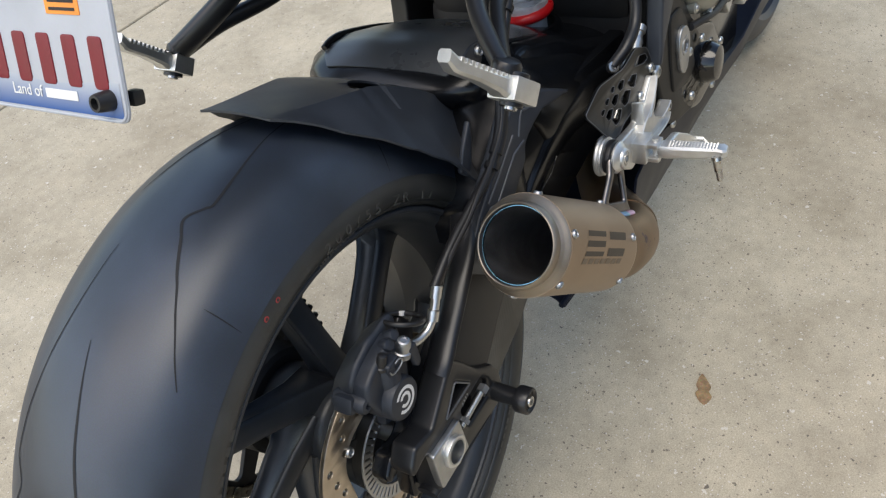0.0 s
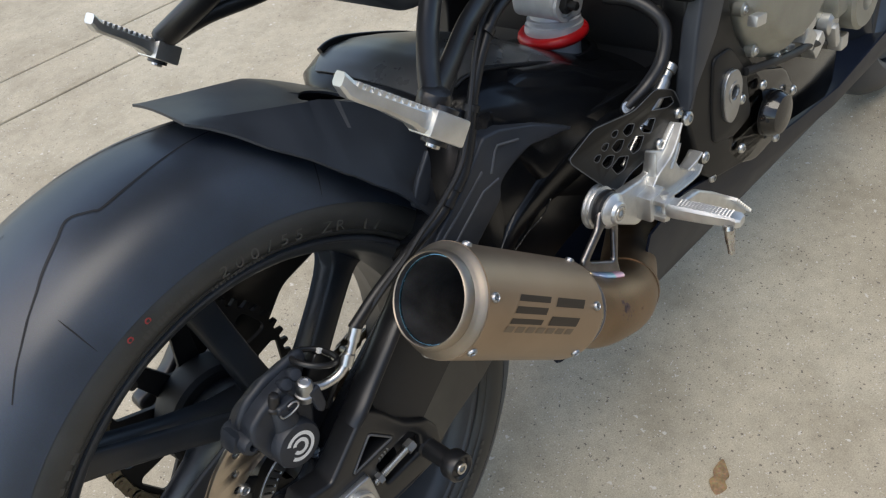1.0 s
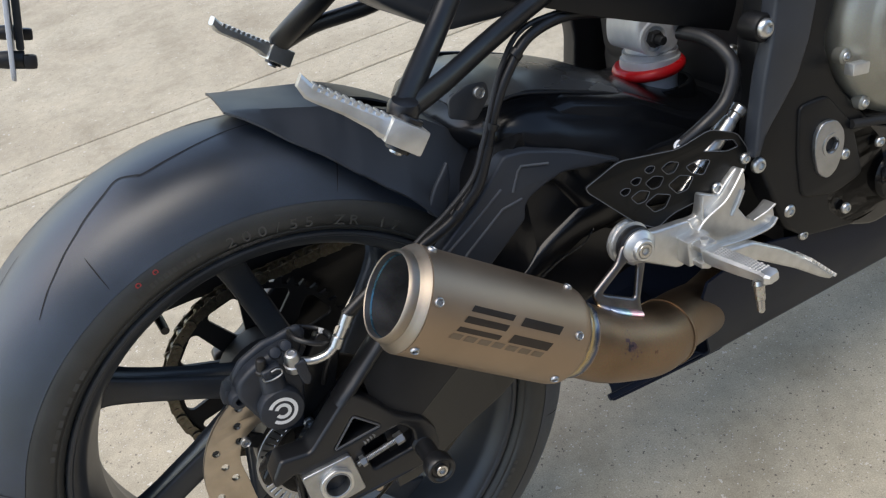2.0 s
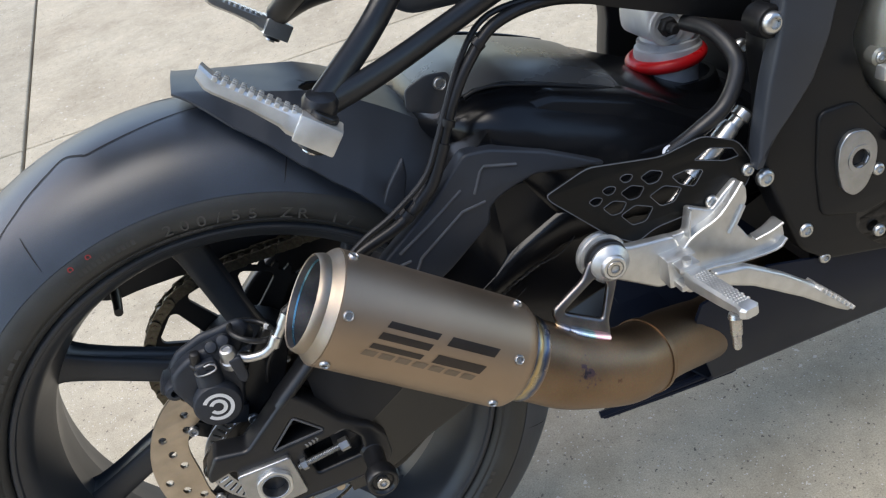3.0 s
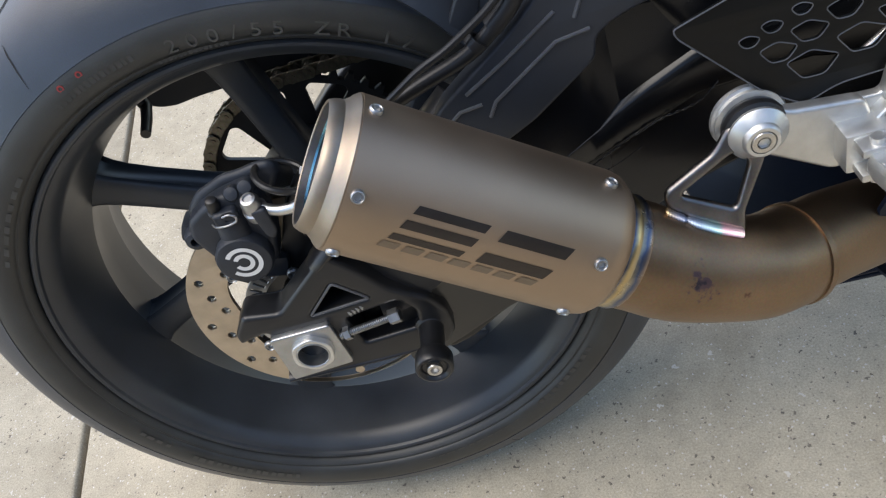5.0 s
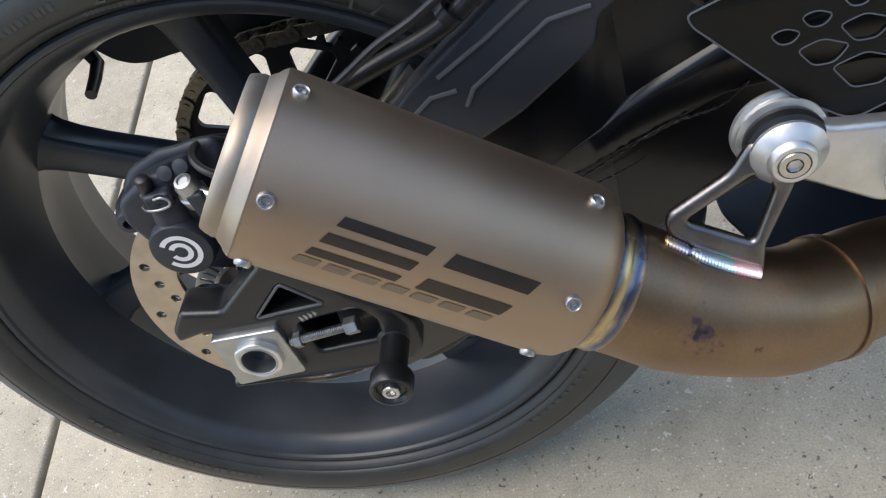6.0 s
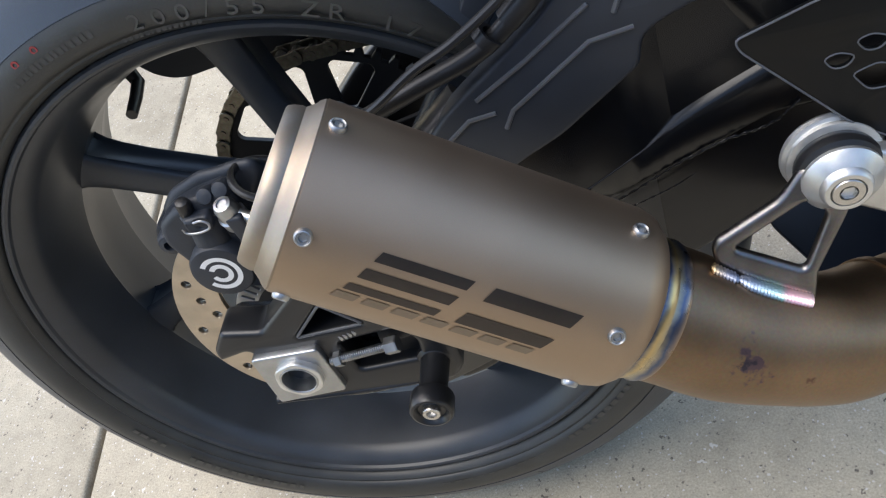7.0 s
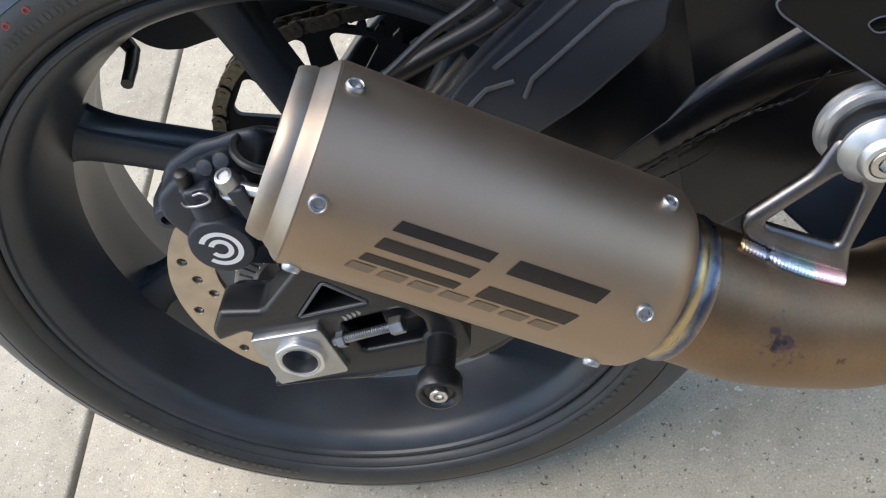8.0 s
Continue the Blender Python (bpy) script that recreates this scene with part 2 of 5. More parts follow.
def burn(m, centre, radius, colour, level=0.5):
    """Burnt spot with a ragged edge on a metal."""
    n, l = m.node_tree.nodes, m.node_tree.links
    b = n["Principled BSDF"]
    old = b.inputs["Base Color"].links[0].from_socket
    tc, d, nz, mu, rp, mx = n.new("ShaderNodeTexCoord"), n.new("ShaderNodeVectorMath"), n.new("ShaderNodeTexNoise"), n.new("ShaderNodeMath"), n.new("ShaderNodeMapRange"), n.new("ShaderNodeMix")
    d.operation = "DISTANCE"
    d.inputs[1].default_value = centre
    nz.inputs["Scale"].default_value, nz.inputs["Detail"].default_value = 150, 5
    l.new(tc.outputs["Object"], d.inputs[0])
    l.new(tc.outputs["Object"], nz.inputs["Vector"])
    mu.operation = "MULTIPLY_ADD"
    mu.inputs[1].default_value = 1 / radius
    sc = n.new("ShaderNodeMath")
    sc.operation = "MULTIPLY_ADD"
    sc.inputs[1].default_value, sc.inputs[2].default_value = 4.0, -2.0
    l.new(nz.outputs["Fac"], sc.inputs[0])
    l.new(d.outputs["Value"], mu.inputs[0])
    l.new(sc.outputs[0], mu.inputs[2])
    rp.inputs[1].default_value, rp.inputs[2].default_value, rp.inputs[3].default_value, rp.inputs[4].default_value = level, level + 0.35, 0.9, 0.0
    l.new(mu.outputs[0], rp.inputs[0])
    mx.data_type = "RGBA"
    l.new(rp.outputs[0], mx.inputs[0])
    l.new(old, mx.inputs[6])
    mx.inputs[7].default_value = (*colour, 1)
    l.new(mx.outputs[2], b.inputs["Base Color"])


burn(PIPE, (0.284, -0.263, 0.073), 0.0125, (0.12, 0.085, 0.11), 0.3)
burn(PIPE, (0.281, -0.264, 0.076), 0.0055, (0.05, 0.05, 0.07), 0.3)
burn(PIPE, (0.312, -0.262, 0.056), 0.006, (0.15, 0.09, 0.07), 0.25)
BLUED = mat("cyan_heat_rim", (0.20, 0.44, 0.56), 0.25, 1.0, var=0.15)
BARMARK = mat("raised_bar_rubber", (0.040, 0.040, 0.038), 0.5, var=0.3, scale=60)
FRAMEBLACK = mat("black_frame_coat", (0.0045, 0.0048, 0.0056), 0.45, spec=0.35, var=0.2, scale=14, bump=0.00002, bscale=900)
STRAP = mat("darkened_titanium_strap", (0.20, 0.19, 0.185), 0.32, 1.0, var=0.2, scale=60)
COVER = mat("grey_black_cover_plastic", (0.070, 0.072, 0.074), 0.28, spec=0.6, var=0.15, scale=12)
BEAD = mat("black_weld_bead", (0.007, 0.0075, 0.009), 0.12, var=0.2, scale=60, bump=0.0004, bscale=500)
# paler than the black parts: embossed lines, and highlights painted along edges
EMBOSS = mat("emboss_edge_highlight", (0.085, 0.090, 0.100), 0.34, var=0.2, scale=40)

# ---- building helpers ----
def finish(bm, name, material, sharp=35):
    bmesh.ops.remove_doubles(bm, verts=bm.verts, dist=1e-6)
    bmesh.ops.recalc_face_normals(bm, faces=bm.faces)
    me = bpy.data.meshes.new(name)
    bm.to_mesh(me)
    bm.free()
    me.shade_smooth()
    me.set_sharp_from_angle(angle=radians(sharp))
    me.materials.append(material)
    return me


def part(name, bm, material, parent, label="", sharp=35):
    ob = new(name, finish(bm, name, material, sharp) if isinstance(bm, bmesh.types.BMesh) else bm)
    ob.parent = parent
    if label:
        tagged(ob, label)
    return ob


def frame_of(axis, up=(0, 0, 1)):
    """A turn whose z is the axis."""
    z = Vector(axis).normalized()
    x = Vector(up).cross(z)
    if x.length < 1e-4:
        x = Vector((1, 0, 0)).cross(z)
    x.normalize()
    return Matrix((x, z.cross(x), z)).transposed()


def skin(bm, rings, closed=True, caps=True, around=False):
    vs = [[bm.verts.new(p) for p in r] for r in rings]
    n = len(vs[0])
    pairs = list(zip(vs, vs[1:])) + ([(vs[-1], vs[0])] if around else [])
    for a, b in pairs:
        for i in range(n if closed else n - 1):
            j = (i + 1) % n
            bm.faces.new((a[i], a[j], b[j], b[i]))
    if caps and closed and not around:
        bm.faces.new(vs[0][::-1])
        bm.faces.new(vs[-1])
    return bm


def revolve(profile, centre, axis, seg=48, around=False, bm=None, caps=True):
    """Turn (along, radius) points round an axis."""
    bm = bm or bmesh.new()
    f, c = frame_of(axis), Vector(centre)
    rings = []
    for s, r in profile:
        rings.append([c + f @ Vector((max(r, 1e-5) * math.cos(2 * math.pi * i / seg), max(r, 1e-5) * math.sin(2 * math.pi * i / seg), s)) for i in range(seg)])
    return skin(bm, rings, caps=caps, around=around)


def spline(points, n=8):
    """A smooth line through the points."""
    p = [Vector(q) for q in points]
    p = [p[0] * 2 - p[1], *p, p[-1] * 2 - p[-2]]
    out = []
    for i in range(1, len(p) - 2):
        for k in range(n):
            t = k / n
            a, b, c, d = p[i - 1:i + 3]
            out.append(0.5 * (2 * b + (c - a) * t + (2 * a - 5 * b + 4 * c - d) * t * t + (3 * b - a - 3 * c + d) * t ** 3))
    return out + [p[-2]]


def tube(path, radius, seg=12, bm=None, flat=1.0, up=(0, 1, 0)):
    """A round bar along a line; radius: one number or one for each end; flat squeezes it along up."""
    bm = bm or bmesh.new()
    path = [Vector(q) for q in path]
    n = len(path)
    rings = []
    side = None
    for i, q in enumerate(path):
        d = (path[min(i + 1, n - 1)] - path[max(i - 1, 0)]).normalized()
        if side is None:
            side = (Vector(up) - d * d.dot(Vector(up))).normalized()
        else:
            side = (side - d * d.dot(side)).normalized()
        other = d.cross(side)
        r = radius if isinstance(radius, (int, float)) else radius[0] + (radius[1] - radius[0]) * i / (n - 1)
        rings.append([q + side * (r * flat * math.cos(2 * math.pi * k / seg)) + other * (r * math.sin(2 * math.pi * k / seg)) for k in range(seg)])
    return skin(bm, rings)


def rounded(pts, r=0.004, n=3):
    """The outline with its corners rounded."""
    out = []
    for i, q in enumerate(pts):
        a, b, c = Vector(pts[i - 1]), Vector(q), Vector(pts[(i + 1) % len(pts)])
        u, v = (a - b), (c - b)
        k = min(r, u.length * 0.45, v.length * 0.45)
        s, e = b + u.normalized() * k, b + v.normalized() * k
        for j in range(n + 1):
            t = j / n
            out.append((s * (1 - t) ** 2 + b * (2 * t * (1 - t)) + e * t * t)[:])
    return out


SIDE = Matrix(((1, 0, 0), (0, 0, -1), (0, 1, 0)))  # outline x, z; thickness to the right


def plate(outline, thick, m=None, holes=(), bevel=0.0015, at=(0, 0, 0), res=2):
    """A flat piece with holes and eased edges; its outline lies in the side view unless m turns it."""
    cu = bpy.data.curves.new("outline", "CURVE")
    cu.dimensions, cu.fill_mode = "2D", "BOTH"
    for ring in (outline, *holes):
        sp = cu.splines.new("POLY")
        sp.points.add(len(ring) - 1)
        for q, w in zip(sp.points, ring):
            q.co = (w[0], w[1], 0, 1)
        sp.use_cyclic_u = True
    cu.extrude, cu.bevel_depth, cu.bevel_resolution, cu.offset = thick / 2 - bevel, bevel, res, -bevel
    ob = bpy.data.objects.new("outline", cu)
    me = ob.to_mesh()
    bm = bmesh.new()
    bm.from_mesh(me)
    ob.to_mesh_clear()
    bpy.data.objects.remove(ob)
    bpy.data.curves.remove(cu)
    f = (m or SIDE).to_4x4()
    bm.transform(Matrix.Translation(at) @ f)
    return bm


def box(size, at=(0, 0, 0), turn=None, bevel=0.002, bm=None):
    b2 = bmesh.new()
    bmesh.ops.create_cube(b2, size=1, matrix=Matrix.Diagonal((*size, 1)))
    bmesh.ops.bevel(b2, geom=b2.edges[:], offset=min(bevel, min(size) * 0.45), segments=2, affect="EDGES", profile=0.6)
    b2.transform(Matrix.Translation(at) @ (turn or Matrix.Identity(3)).to_4x4())
    if bm is None:
        return b2
    me = bpy.data.meshes.new("t")
    b2.to_mesh(me)
    b2.free()
    bm.from_mesh(me)
    bpy.data.meshes.remove(me)
    return bm


def join(*bms):
    first = bms[0]
    for b in bms[1:]:
        me = bpy.data.meshes.new("t")
        b.to_mesh(me)
        b.free()
        first.from_mesh(me)
        bpy.data.meshes.remove(me)
    return first


def screw_mesh(name, material, profile, sides=6, seg=20):
    """A screw head of radius 1 with a socket, its axis z."""
    bm = revolve(profile, (0, 0, 0), (0, 0, 1), seg, caps=False)
    ring = [[Vector((0.5 * math.cos(math.pi * 2 * i / sides), 0.5 * math.sin(math.pi * 2 * i / sides), z)) for i in range(sides)] for z in (profile[-1][0] + 0.002, profile[-1][0] - 0.35)]
    skin(bm, ring, caps=False)
    bm.faces.new([bm.verts.new(v) for v in ring[1]])
    return finish(bm, name, material)


BUTTON = screw_mesh("button_screw", AXLESTEEL, [(-0.2, 1.0), (0.0, 1.0), (0.25, 0.95), (0.42, 0.84), (0.46, 0.74), (0.40, 0.68), (0.26, 0.64), (0.26, 0.48)])
SOCKET = screw_mesh("socket_screw", STEEL, [(-0.3, 1.0), (0.85, 1.0), (0.95, 0.93), (0.95, 0.55)])
ALUSCREW = screw_mesh("alloy_screw", ALU, [(-0.2, 1.0), (0.0, 1.0), (0.25, 0.95), (0.45, 0.8), (0.56, 0.62), (0.56, 0.48)])


def screw(parent, at, axis, r, mesh=BUTTON, name="screw"):
    ob = new(name, mesh)
    ob.parent = parent
    ob.matrix_basis = Matrix.Translation(at) @ frame_of(axis).to_4x4() @ Matrix.Diagonal((r, r, r, 1))
    return ob


def text_mesh(words, size, material, name, m, thick=0.0002, align="CENTER", shear=0.0):
    cu = bpy.data.curves.new(name, "FONT")
    cu.body, cu.size, cu.extrude, cu.align_x, cu.align_y, cu.shear = words, size, thick, align, "CENTER", shear
    ob = bpy.data.objects.new(name, cu)
    me = bpy.data.meshes.new_from_object(ob)
    bpy.data.objects.remove(ob)
    me.transform(m)
    me.materials.clear()
    me.materials.append(material)
    return me


R = Vector((0, -1, 0))  # the motorcycle's right
bike = tagged(new("motorcycle"), "black sport motorcycle with titanium exhaust parked leaning on concrete", "motorcycle")
bike.empty_display_size = 0.2
bike.matrix_world = pose(0, 0, AXLE_HEIGHT, LEAN)

# ---- rear wheel ----
WC = Vector((0.005, 0, 0))
HALF = [(0.3272, 0), (0.3269, 0.015), (0.3258, 0.03), (0.3228, 0.043), (0.3188, 0.055), (0.3138, 0.067), (0.3065, 0.078), (0.2975, 0.087), (0.287, 0.094), (0.2765, 0.0996)]
FAR = 0.87
prof = [(-y, r) for r, y in HALF[::-1]] + [(y * FAR, r) for r, y in HALF[1:]]
tread_ring = [(-0.1029, 0.2690), (-0.1021, 0.2706)] + prof + [(0.1021 * FAR, 0.2706), (0.1029 * FAR, 0.2690)]
RIM_LINE = [(-0.0870, 0.2372), (-0.0925, 0.2362), (-0.0945, 0.2346), (-0.0948, 0.2326), (-0.0938, 0.2308), (-0.0912, 0.2296), (-0.0902, 0.2280), (-0.0880, 0.2250), (-0.0820, 0.2200), (-0.0770, 0.2172), (-0.0745, 0.2164),
    (-0.0640, 0.2128), (-0.0500, 0.2088), (-0.0380, 0.2058), (-0.0300, 0.2040), (-0.0265, 0.2034), (-0.0245, 0.2040), (0.000, 0.2052), (0.030, 0.2074), (0.0335, 0.2078), (0.0350, 0.2084), (0.060, 0.2142), (0.0745, 0.2170), (0.0785, 0.2180), (0.0800, 0.2215), (0.0795, 0.2340), (0.0740, 0.2370),
    (0.066, 0.2262), (0.03, 0.2166), (-0.02, 0.2120), (-0.05, 0.2150), (-0.072, 0.2260)]
wheel = part("rear_wheel", revolve(RIM_LINE, WC, (0, 1, 0), 144, around=True), RIM, bike, "satin black seven-spoke alloy wheel", sharp=14)
tread = part("tyre_tread", revolve(tread_ring + [(0.096 * FAR, 0.2680), (0.06 * FAR, 0.296), (-0.06, 0.296), (-0.096, 0.2680)], WC, (0, 1, 0), 160, around=True), RUBBER, wheel, "smooth worn grey-black sport tread")
WALL = [(0.1024, 0.2688), (0.1042, 0.2650), (0.1054, 0.2590), (0.1053, 0.2530), (0.1038, 0.2480), (0.1012, 0.2444), (0.0998, 0.2438), (0.0994, 0.2430), (0.0996, 0.2420), (0.0985, 0.2406), (0.0965, 0.2388), (0.0940, 0.2374), (0.0890, 0.2364), (0.080, 0.2360), (0.092, 0.2510), (0.097, 0.2680)]
for s in (-1, 1):
    part("tyre_sidewall", revolve([(s * y * (FAR if s > 0 else 1), r) for y, r in WALL], WC, (0, 1, 0), 160, around=True), SIDEWALL, wheel)


def tyre_radius(y):
    pts = [(yy, rr) for rr, yy in HALF] + [(0.1021, 0.2706)]
    return float(np.interp(abs(y), [q[0] for q in pts], [q[1] for q in pts]))


def on_tyre(deg, y, lift=0.0):
    r, a = tyre_radius(y) + lift, radians(deg + 0.85 * math.sin(radians(deg)))
    return WC + Vector((r * math.cos(a), (y + math.copysign(lift * min(1, abs(y) / 0.1), y)) * (FAR if y > 0 else 1), r * math.sin(a)))


def groove(line, shift, side, width):
    """A groove along (angle, y) points: two edges and a sunk floor line."""
    bm = bmesh.new()
    pts = spline([(a, y * 1000, 0) for a, y in line], 7)
    rows = []
    for i, q in enumerate(pts):
        d = pts[min(i + 1, len(pts) - 1)] - pts[max(i - 1, 0)]
        da, dy = d.x * 5.6, d.y
        ln = math.hypot(da, dy) or 1
        k = width * min(1, 0.25 + 2.5 * min(i, len(pts) - 1 - i) / len(pts))
        na, ny = -dy / ln * k * 1000 / 5.6, da / ln * k
        rows.append([on_tyre(q.x + shift + s * na, side * (q.y / 1000 + s * ny), h) for s, h in ((-1, 0.0003), (0, 0.0002), (1, 0.0003))])
    skin(bm, rows, closed=False)
    return bm


MAIN = [(66, -0.014), (76.3, -0.0225), (86.9, -0.036), (92, -0.042), (97.3, -0.0455), (98.6, -0.0415), (101.3, -0.0325), (104.4, -0.042), (108.5, -0.053), (111.3, -0.061), (117, -0.0735), (124, -0.0855)]
SECOND = [(121, -0.012), (130.6, -0.024), (135.1, -0.029), (140.8, -0.036), (146, -0.043)]
for k in range(4):
    for side, off in ((1, 0), (-1, 41.5)):
        g = groove(MAIN, 90 * k + off, side, 0.0012)
        part("tread_groove", g, GROOVE, wheel)
        part("tread_groove", groove(SECOND, 90 * k + off, side, 0.0012), GROOVE, wheel)
for k in range(8):
    for side in (1, -1):
        part("tread_groove", groove([(111.9 + 45 * k + 20 * (side < 0), -0.081), (112.1 + 45 * k + 20 * (side < 0), -0.09), (112.5 + 45 * k + 20 * (side < 0), -0.100)], 0, side, 0.0006), GROOVE, wheel)

# seven spokes set tangent to the hub, with a pocket along each flank
for k in range(7):
    a = radians(153.3 - 360 / 7 * k)
    u, v = Vector((math.cos(a), 0, math.sin(a))), Vector((-math.sin(a), 0, math.cos(a)))
    rings = []
    for r, w, y0, y1 in ((0.010, 0.0150, -0.036, 0.020), (0.05, 0.0138, -0.030, 0.008), (0.10, 0.0132, -0.0275, 0.003), (0.150, 0.0136, -0.0268, 0.002), (0.172, 0.0142, -0.0268, 0.003), (0.185, 0.0150, -0.0270, 0.005), (0.1925, 0.0162, -0.0272, 0.007), (0.1975, 0.0182, -0.0275, 0.009), (0.2010, 0.0215, -0.0280, 0.011), (0.2060, 0.0240, -0.0270, 0.012)):
        c = u * r - v * 0.038
        rings.append([c + v * s * w + Vector((0, y, 0)) for s, y in ((-1, y0 + 0.0045), (-0.93, y0 + 0.0018), (-0.78, y0 + 0.0004), (-0.3, y0 - 0.0004), (0.3, y0 - 0.0004), (0.78, y0 + 0.0004), (0.93, y0 + 0.0018), (1, y0 + 0.0045), (0.78, y0 + 0.0085), (0.78, y1 - 0.006), (1, y1 - 0.003), (0.85, y1), (-0.85, y1), (-1, y1 - 0.003), (-0.78, y1 - 0.006), (-0.78, y0 + 0.0085))])
    part("spoke", skin(bmesh.new(), rings), RIM, wheel, sharp=50)
part("hub", revolve([(-0.070, 0.012), (-0.070, 0.030), (-0.064, 0.034), (-0.05, 0.036), (-0.042, 0.046), (-0.036, 0.050), (0.03, 0.050), (0.04, 0.046), (0.07, 0.046), (0.075, 0.04), (0.075, 0.012)], (0, 0, 0), (0, 1, 0), 48, around=True), RIM, wheel)
part("sprocket_carrier", revolve([(0.046, 0.020), (0.046, 0.056), (0.050, 0.061), (0.074, 0.063), (0.0835, 0.060), (0.0835, 0.020)], (0, 0, 0), (0, 1, 0), 48, around=True), DARK, wheel)
va = radians(116.5)
vs = Vector((math.cos(va), 0, math.sin(va)))
part("valve_stem", tube([vs * 0.2, vs * 0.19 + R * 0.004, vs * 0.186 + R * 0.020, vs * 0.183 + R * 0.038], [0.0055, 0.0042]), CABLE, wheel, "black rubber valve stem")
for a_ in (105.4, 109.3):
    q = WC + Vector((0.2632 * math.cos(radians(a_)), -0.1046, 0.2632 * math.sin(radians(a_))))
    part("paint_dot", revolve([(0, 0.0026), (0.0003, 0.0026), (0.0003, 0.0014), (0, 0.0014)], q, R, 16, around=True), REDDOT, wheel, "small red factory paint ring")

# brake disc with drilled holes and its carrier
rings_h = []
for k in range(36):
    a = 2 * math.pi * k / 36
    rr = (0.0995, 0.0895, 0.0805)[k % 3]
    rings_h.append([(rr * math.cos(a) + 0.0039 * math.cos(b), rr * math.sin(a) + 0.0039 * math.sin(b)) for b in [2 * math.pi * j / 10 for j in range(10)]])
circle = lambda r, n=96: [(r * math.cos(2 * math.pi * i / n), r * math.sin(2 * math.pi * i / n)) for i in range(n)]
inner = [((0.0725 + 0.004 * math.cos(5 * a)) * math.cos(a), (0.0725 + 0.004 * math.cos(5 * a)) * math.sin(a)) for a in [2 * math.pi * i / 80 for i in range(80)]]
disc = part("brake_disc", plate(circle(0.110), 0.005, at=(0, -0.0948, 0), holes=[inner, *rings_h], bevel=0.0006, res=1), DISC, bike, "drilled steel brake disc, bronze in the swept band")
part("disc_carrier", join(revolve([(0.062, 0.03), (0.062, 0.054), (0.088, 0.056), (0.088, 0.03)], (0, 0, 0), R, 40, around=True),
    *[box((0.022, 0.004, 0.016), (0.068 * math.cos(a), -0.0905, 0.068 * math.sin(a)), Matrix.Rotation(-a, 3, "Y"), 0.0015) for a in [2 * math.pi * (i + 0.5) / 5 + radians(32) for i in range(5)]]), SATIN, disc)
for i in range(5):
    a = 2 * math.pi * (i + 0.5) / 5 + radians(32)
    screw(disc, (0.074 * math.cos(a), -0.0975, 0.074 * math.sin(a)), R, 0.0055)
slots = [[(r * math.cos(a + d), r * math.sin(a + d)) for r, d in ((0.0475, -0.022), (0.0575, -0.018), (0.0575, 0.018), (0.0475, 0.022))] for a in [2 * math.pi * i / 48 for i in range(48)]]
part("abs_ring", plate(circle(0.0605), 0.0022, at=(0, -0.104, 0), holes=[circle(0.0445), *slots], bevel=0.0003, res=0), AXLESTEEL, disc, "slotted grey sensor ring")

# sprocket and chain on the far side
teeth = []
for k in range(45):
    for d, r in ((-0.30, 0.1085), (-0.13, 0.1165), (0.13, 0.1165), (0.30, 0.1085)):
        a = 2 * math.pi * (k + d) / 45
        teeth.append((r * math.cos(a), r * math.sin(a)))
win = [[(r * math.cos(a + radians(d)), r * math.sin(a + radians(d))) for r, d in ((0.056, -5), (0.098, -12), (0.1035, -9), (0.1035, 9), (0.098, 12), (0.056, 5))] for a in [radians(36 * i + 103) for i in range(10)]]
sprocket = part("rear_sprocket", plate(teeth, 0.006, at=(0, 0.088, 0), holes=[rounded(w, 0.005, 4) for w in win] + [circle(0.03, 40)], bevel=0.0006, res=0), DARK, bike, "black sprocket with window cut-outs")


def link_mesh(wide):
    out = []
    for i in range(24):
        a = 2 * math.pi * i / 24
        cx = 0.0079 if math.cos(a) >= 0 else -0.0079
        out.append((cx + 0.0068 * math.cos(a), 0.0068 * math.sin(a) * (1 if abs(math.cos(a)) > 0.25 else 0.86)))
    w = 0.0092 if wide else 0.0066
    return finish(join(plate(out, 0.002, at=(0, w, 0), bevel=0.0004, res=0), plate(out, 0.002, at=(0, -w, 0), bevel=0.0004, res=0),
        *[revolve([(-w - 0.002, 0.0026), (w + 0.002, 0.0026)], (x, 0, 0), (0, 1, 0), 10) for x in (-0.0079, 0.0079)],
        *[revolve([(-0.005, 0.0049), (0.005, 0.0049)], (x, 0, 0), (0, 1, 0), 10) for x in (-0.0079, 0.0079)]), "link", CHAIN)


LINKS = [link_mesh(True), link_mesh(False)]
pitch, rs = 0.015875, 0.1138
chain = new("drive_chain", None)
chain.parent = bike
lead = Vector((0.60, 0, 0.075))
ang_top = math.atan2(lead.z, lead.x) + math.acos((rs - 0.045) / lead.length)
ang_bot = math.atan2(lead.z, lead.x) - math.acos((rs - 0.045) / lead.length)
pts_c = []
n_arc = int(rs * (2 * math.pi - (ang_top - ang_bot)) / pitch)
for i in range(n_arc + 1):
    a = ang_top + i * pitch / rs
    pts_c.append((rs * math.cos(a), rs * math.sin(a)))
for sgn, a0 in ((1, ang_top), (-1, ang_bot)):
    q0 = Vector((rs * math.cos(a0), rs * math.sin(a0)))
    q1 = Vector((lead.x + 0.045 * math.cos(a0), lead.z + 0.045 * math.sin(a0)))
    run = []
    m_ = int((q1 - q0).length / pitch)
    for j in range(1, m_):
        run.append((q0 + (q1 - q0).normalized() * pitch * j)[:])
    pts_c = run[::-1] + pts_c if sgn > 0 else pts_c + run
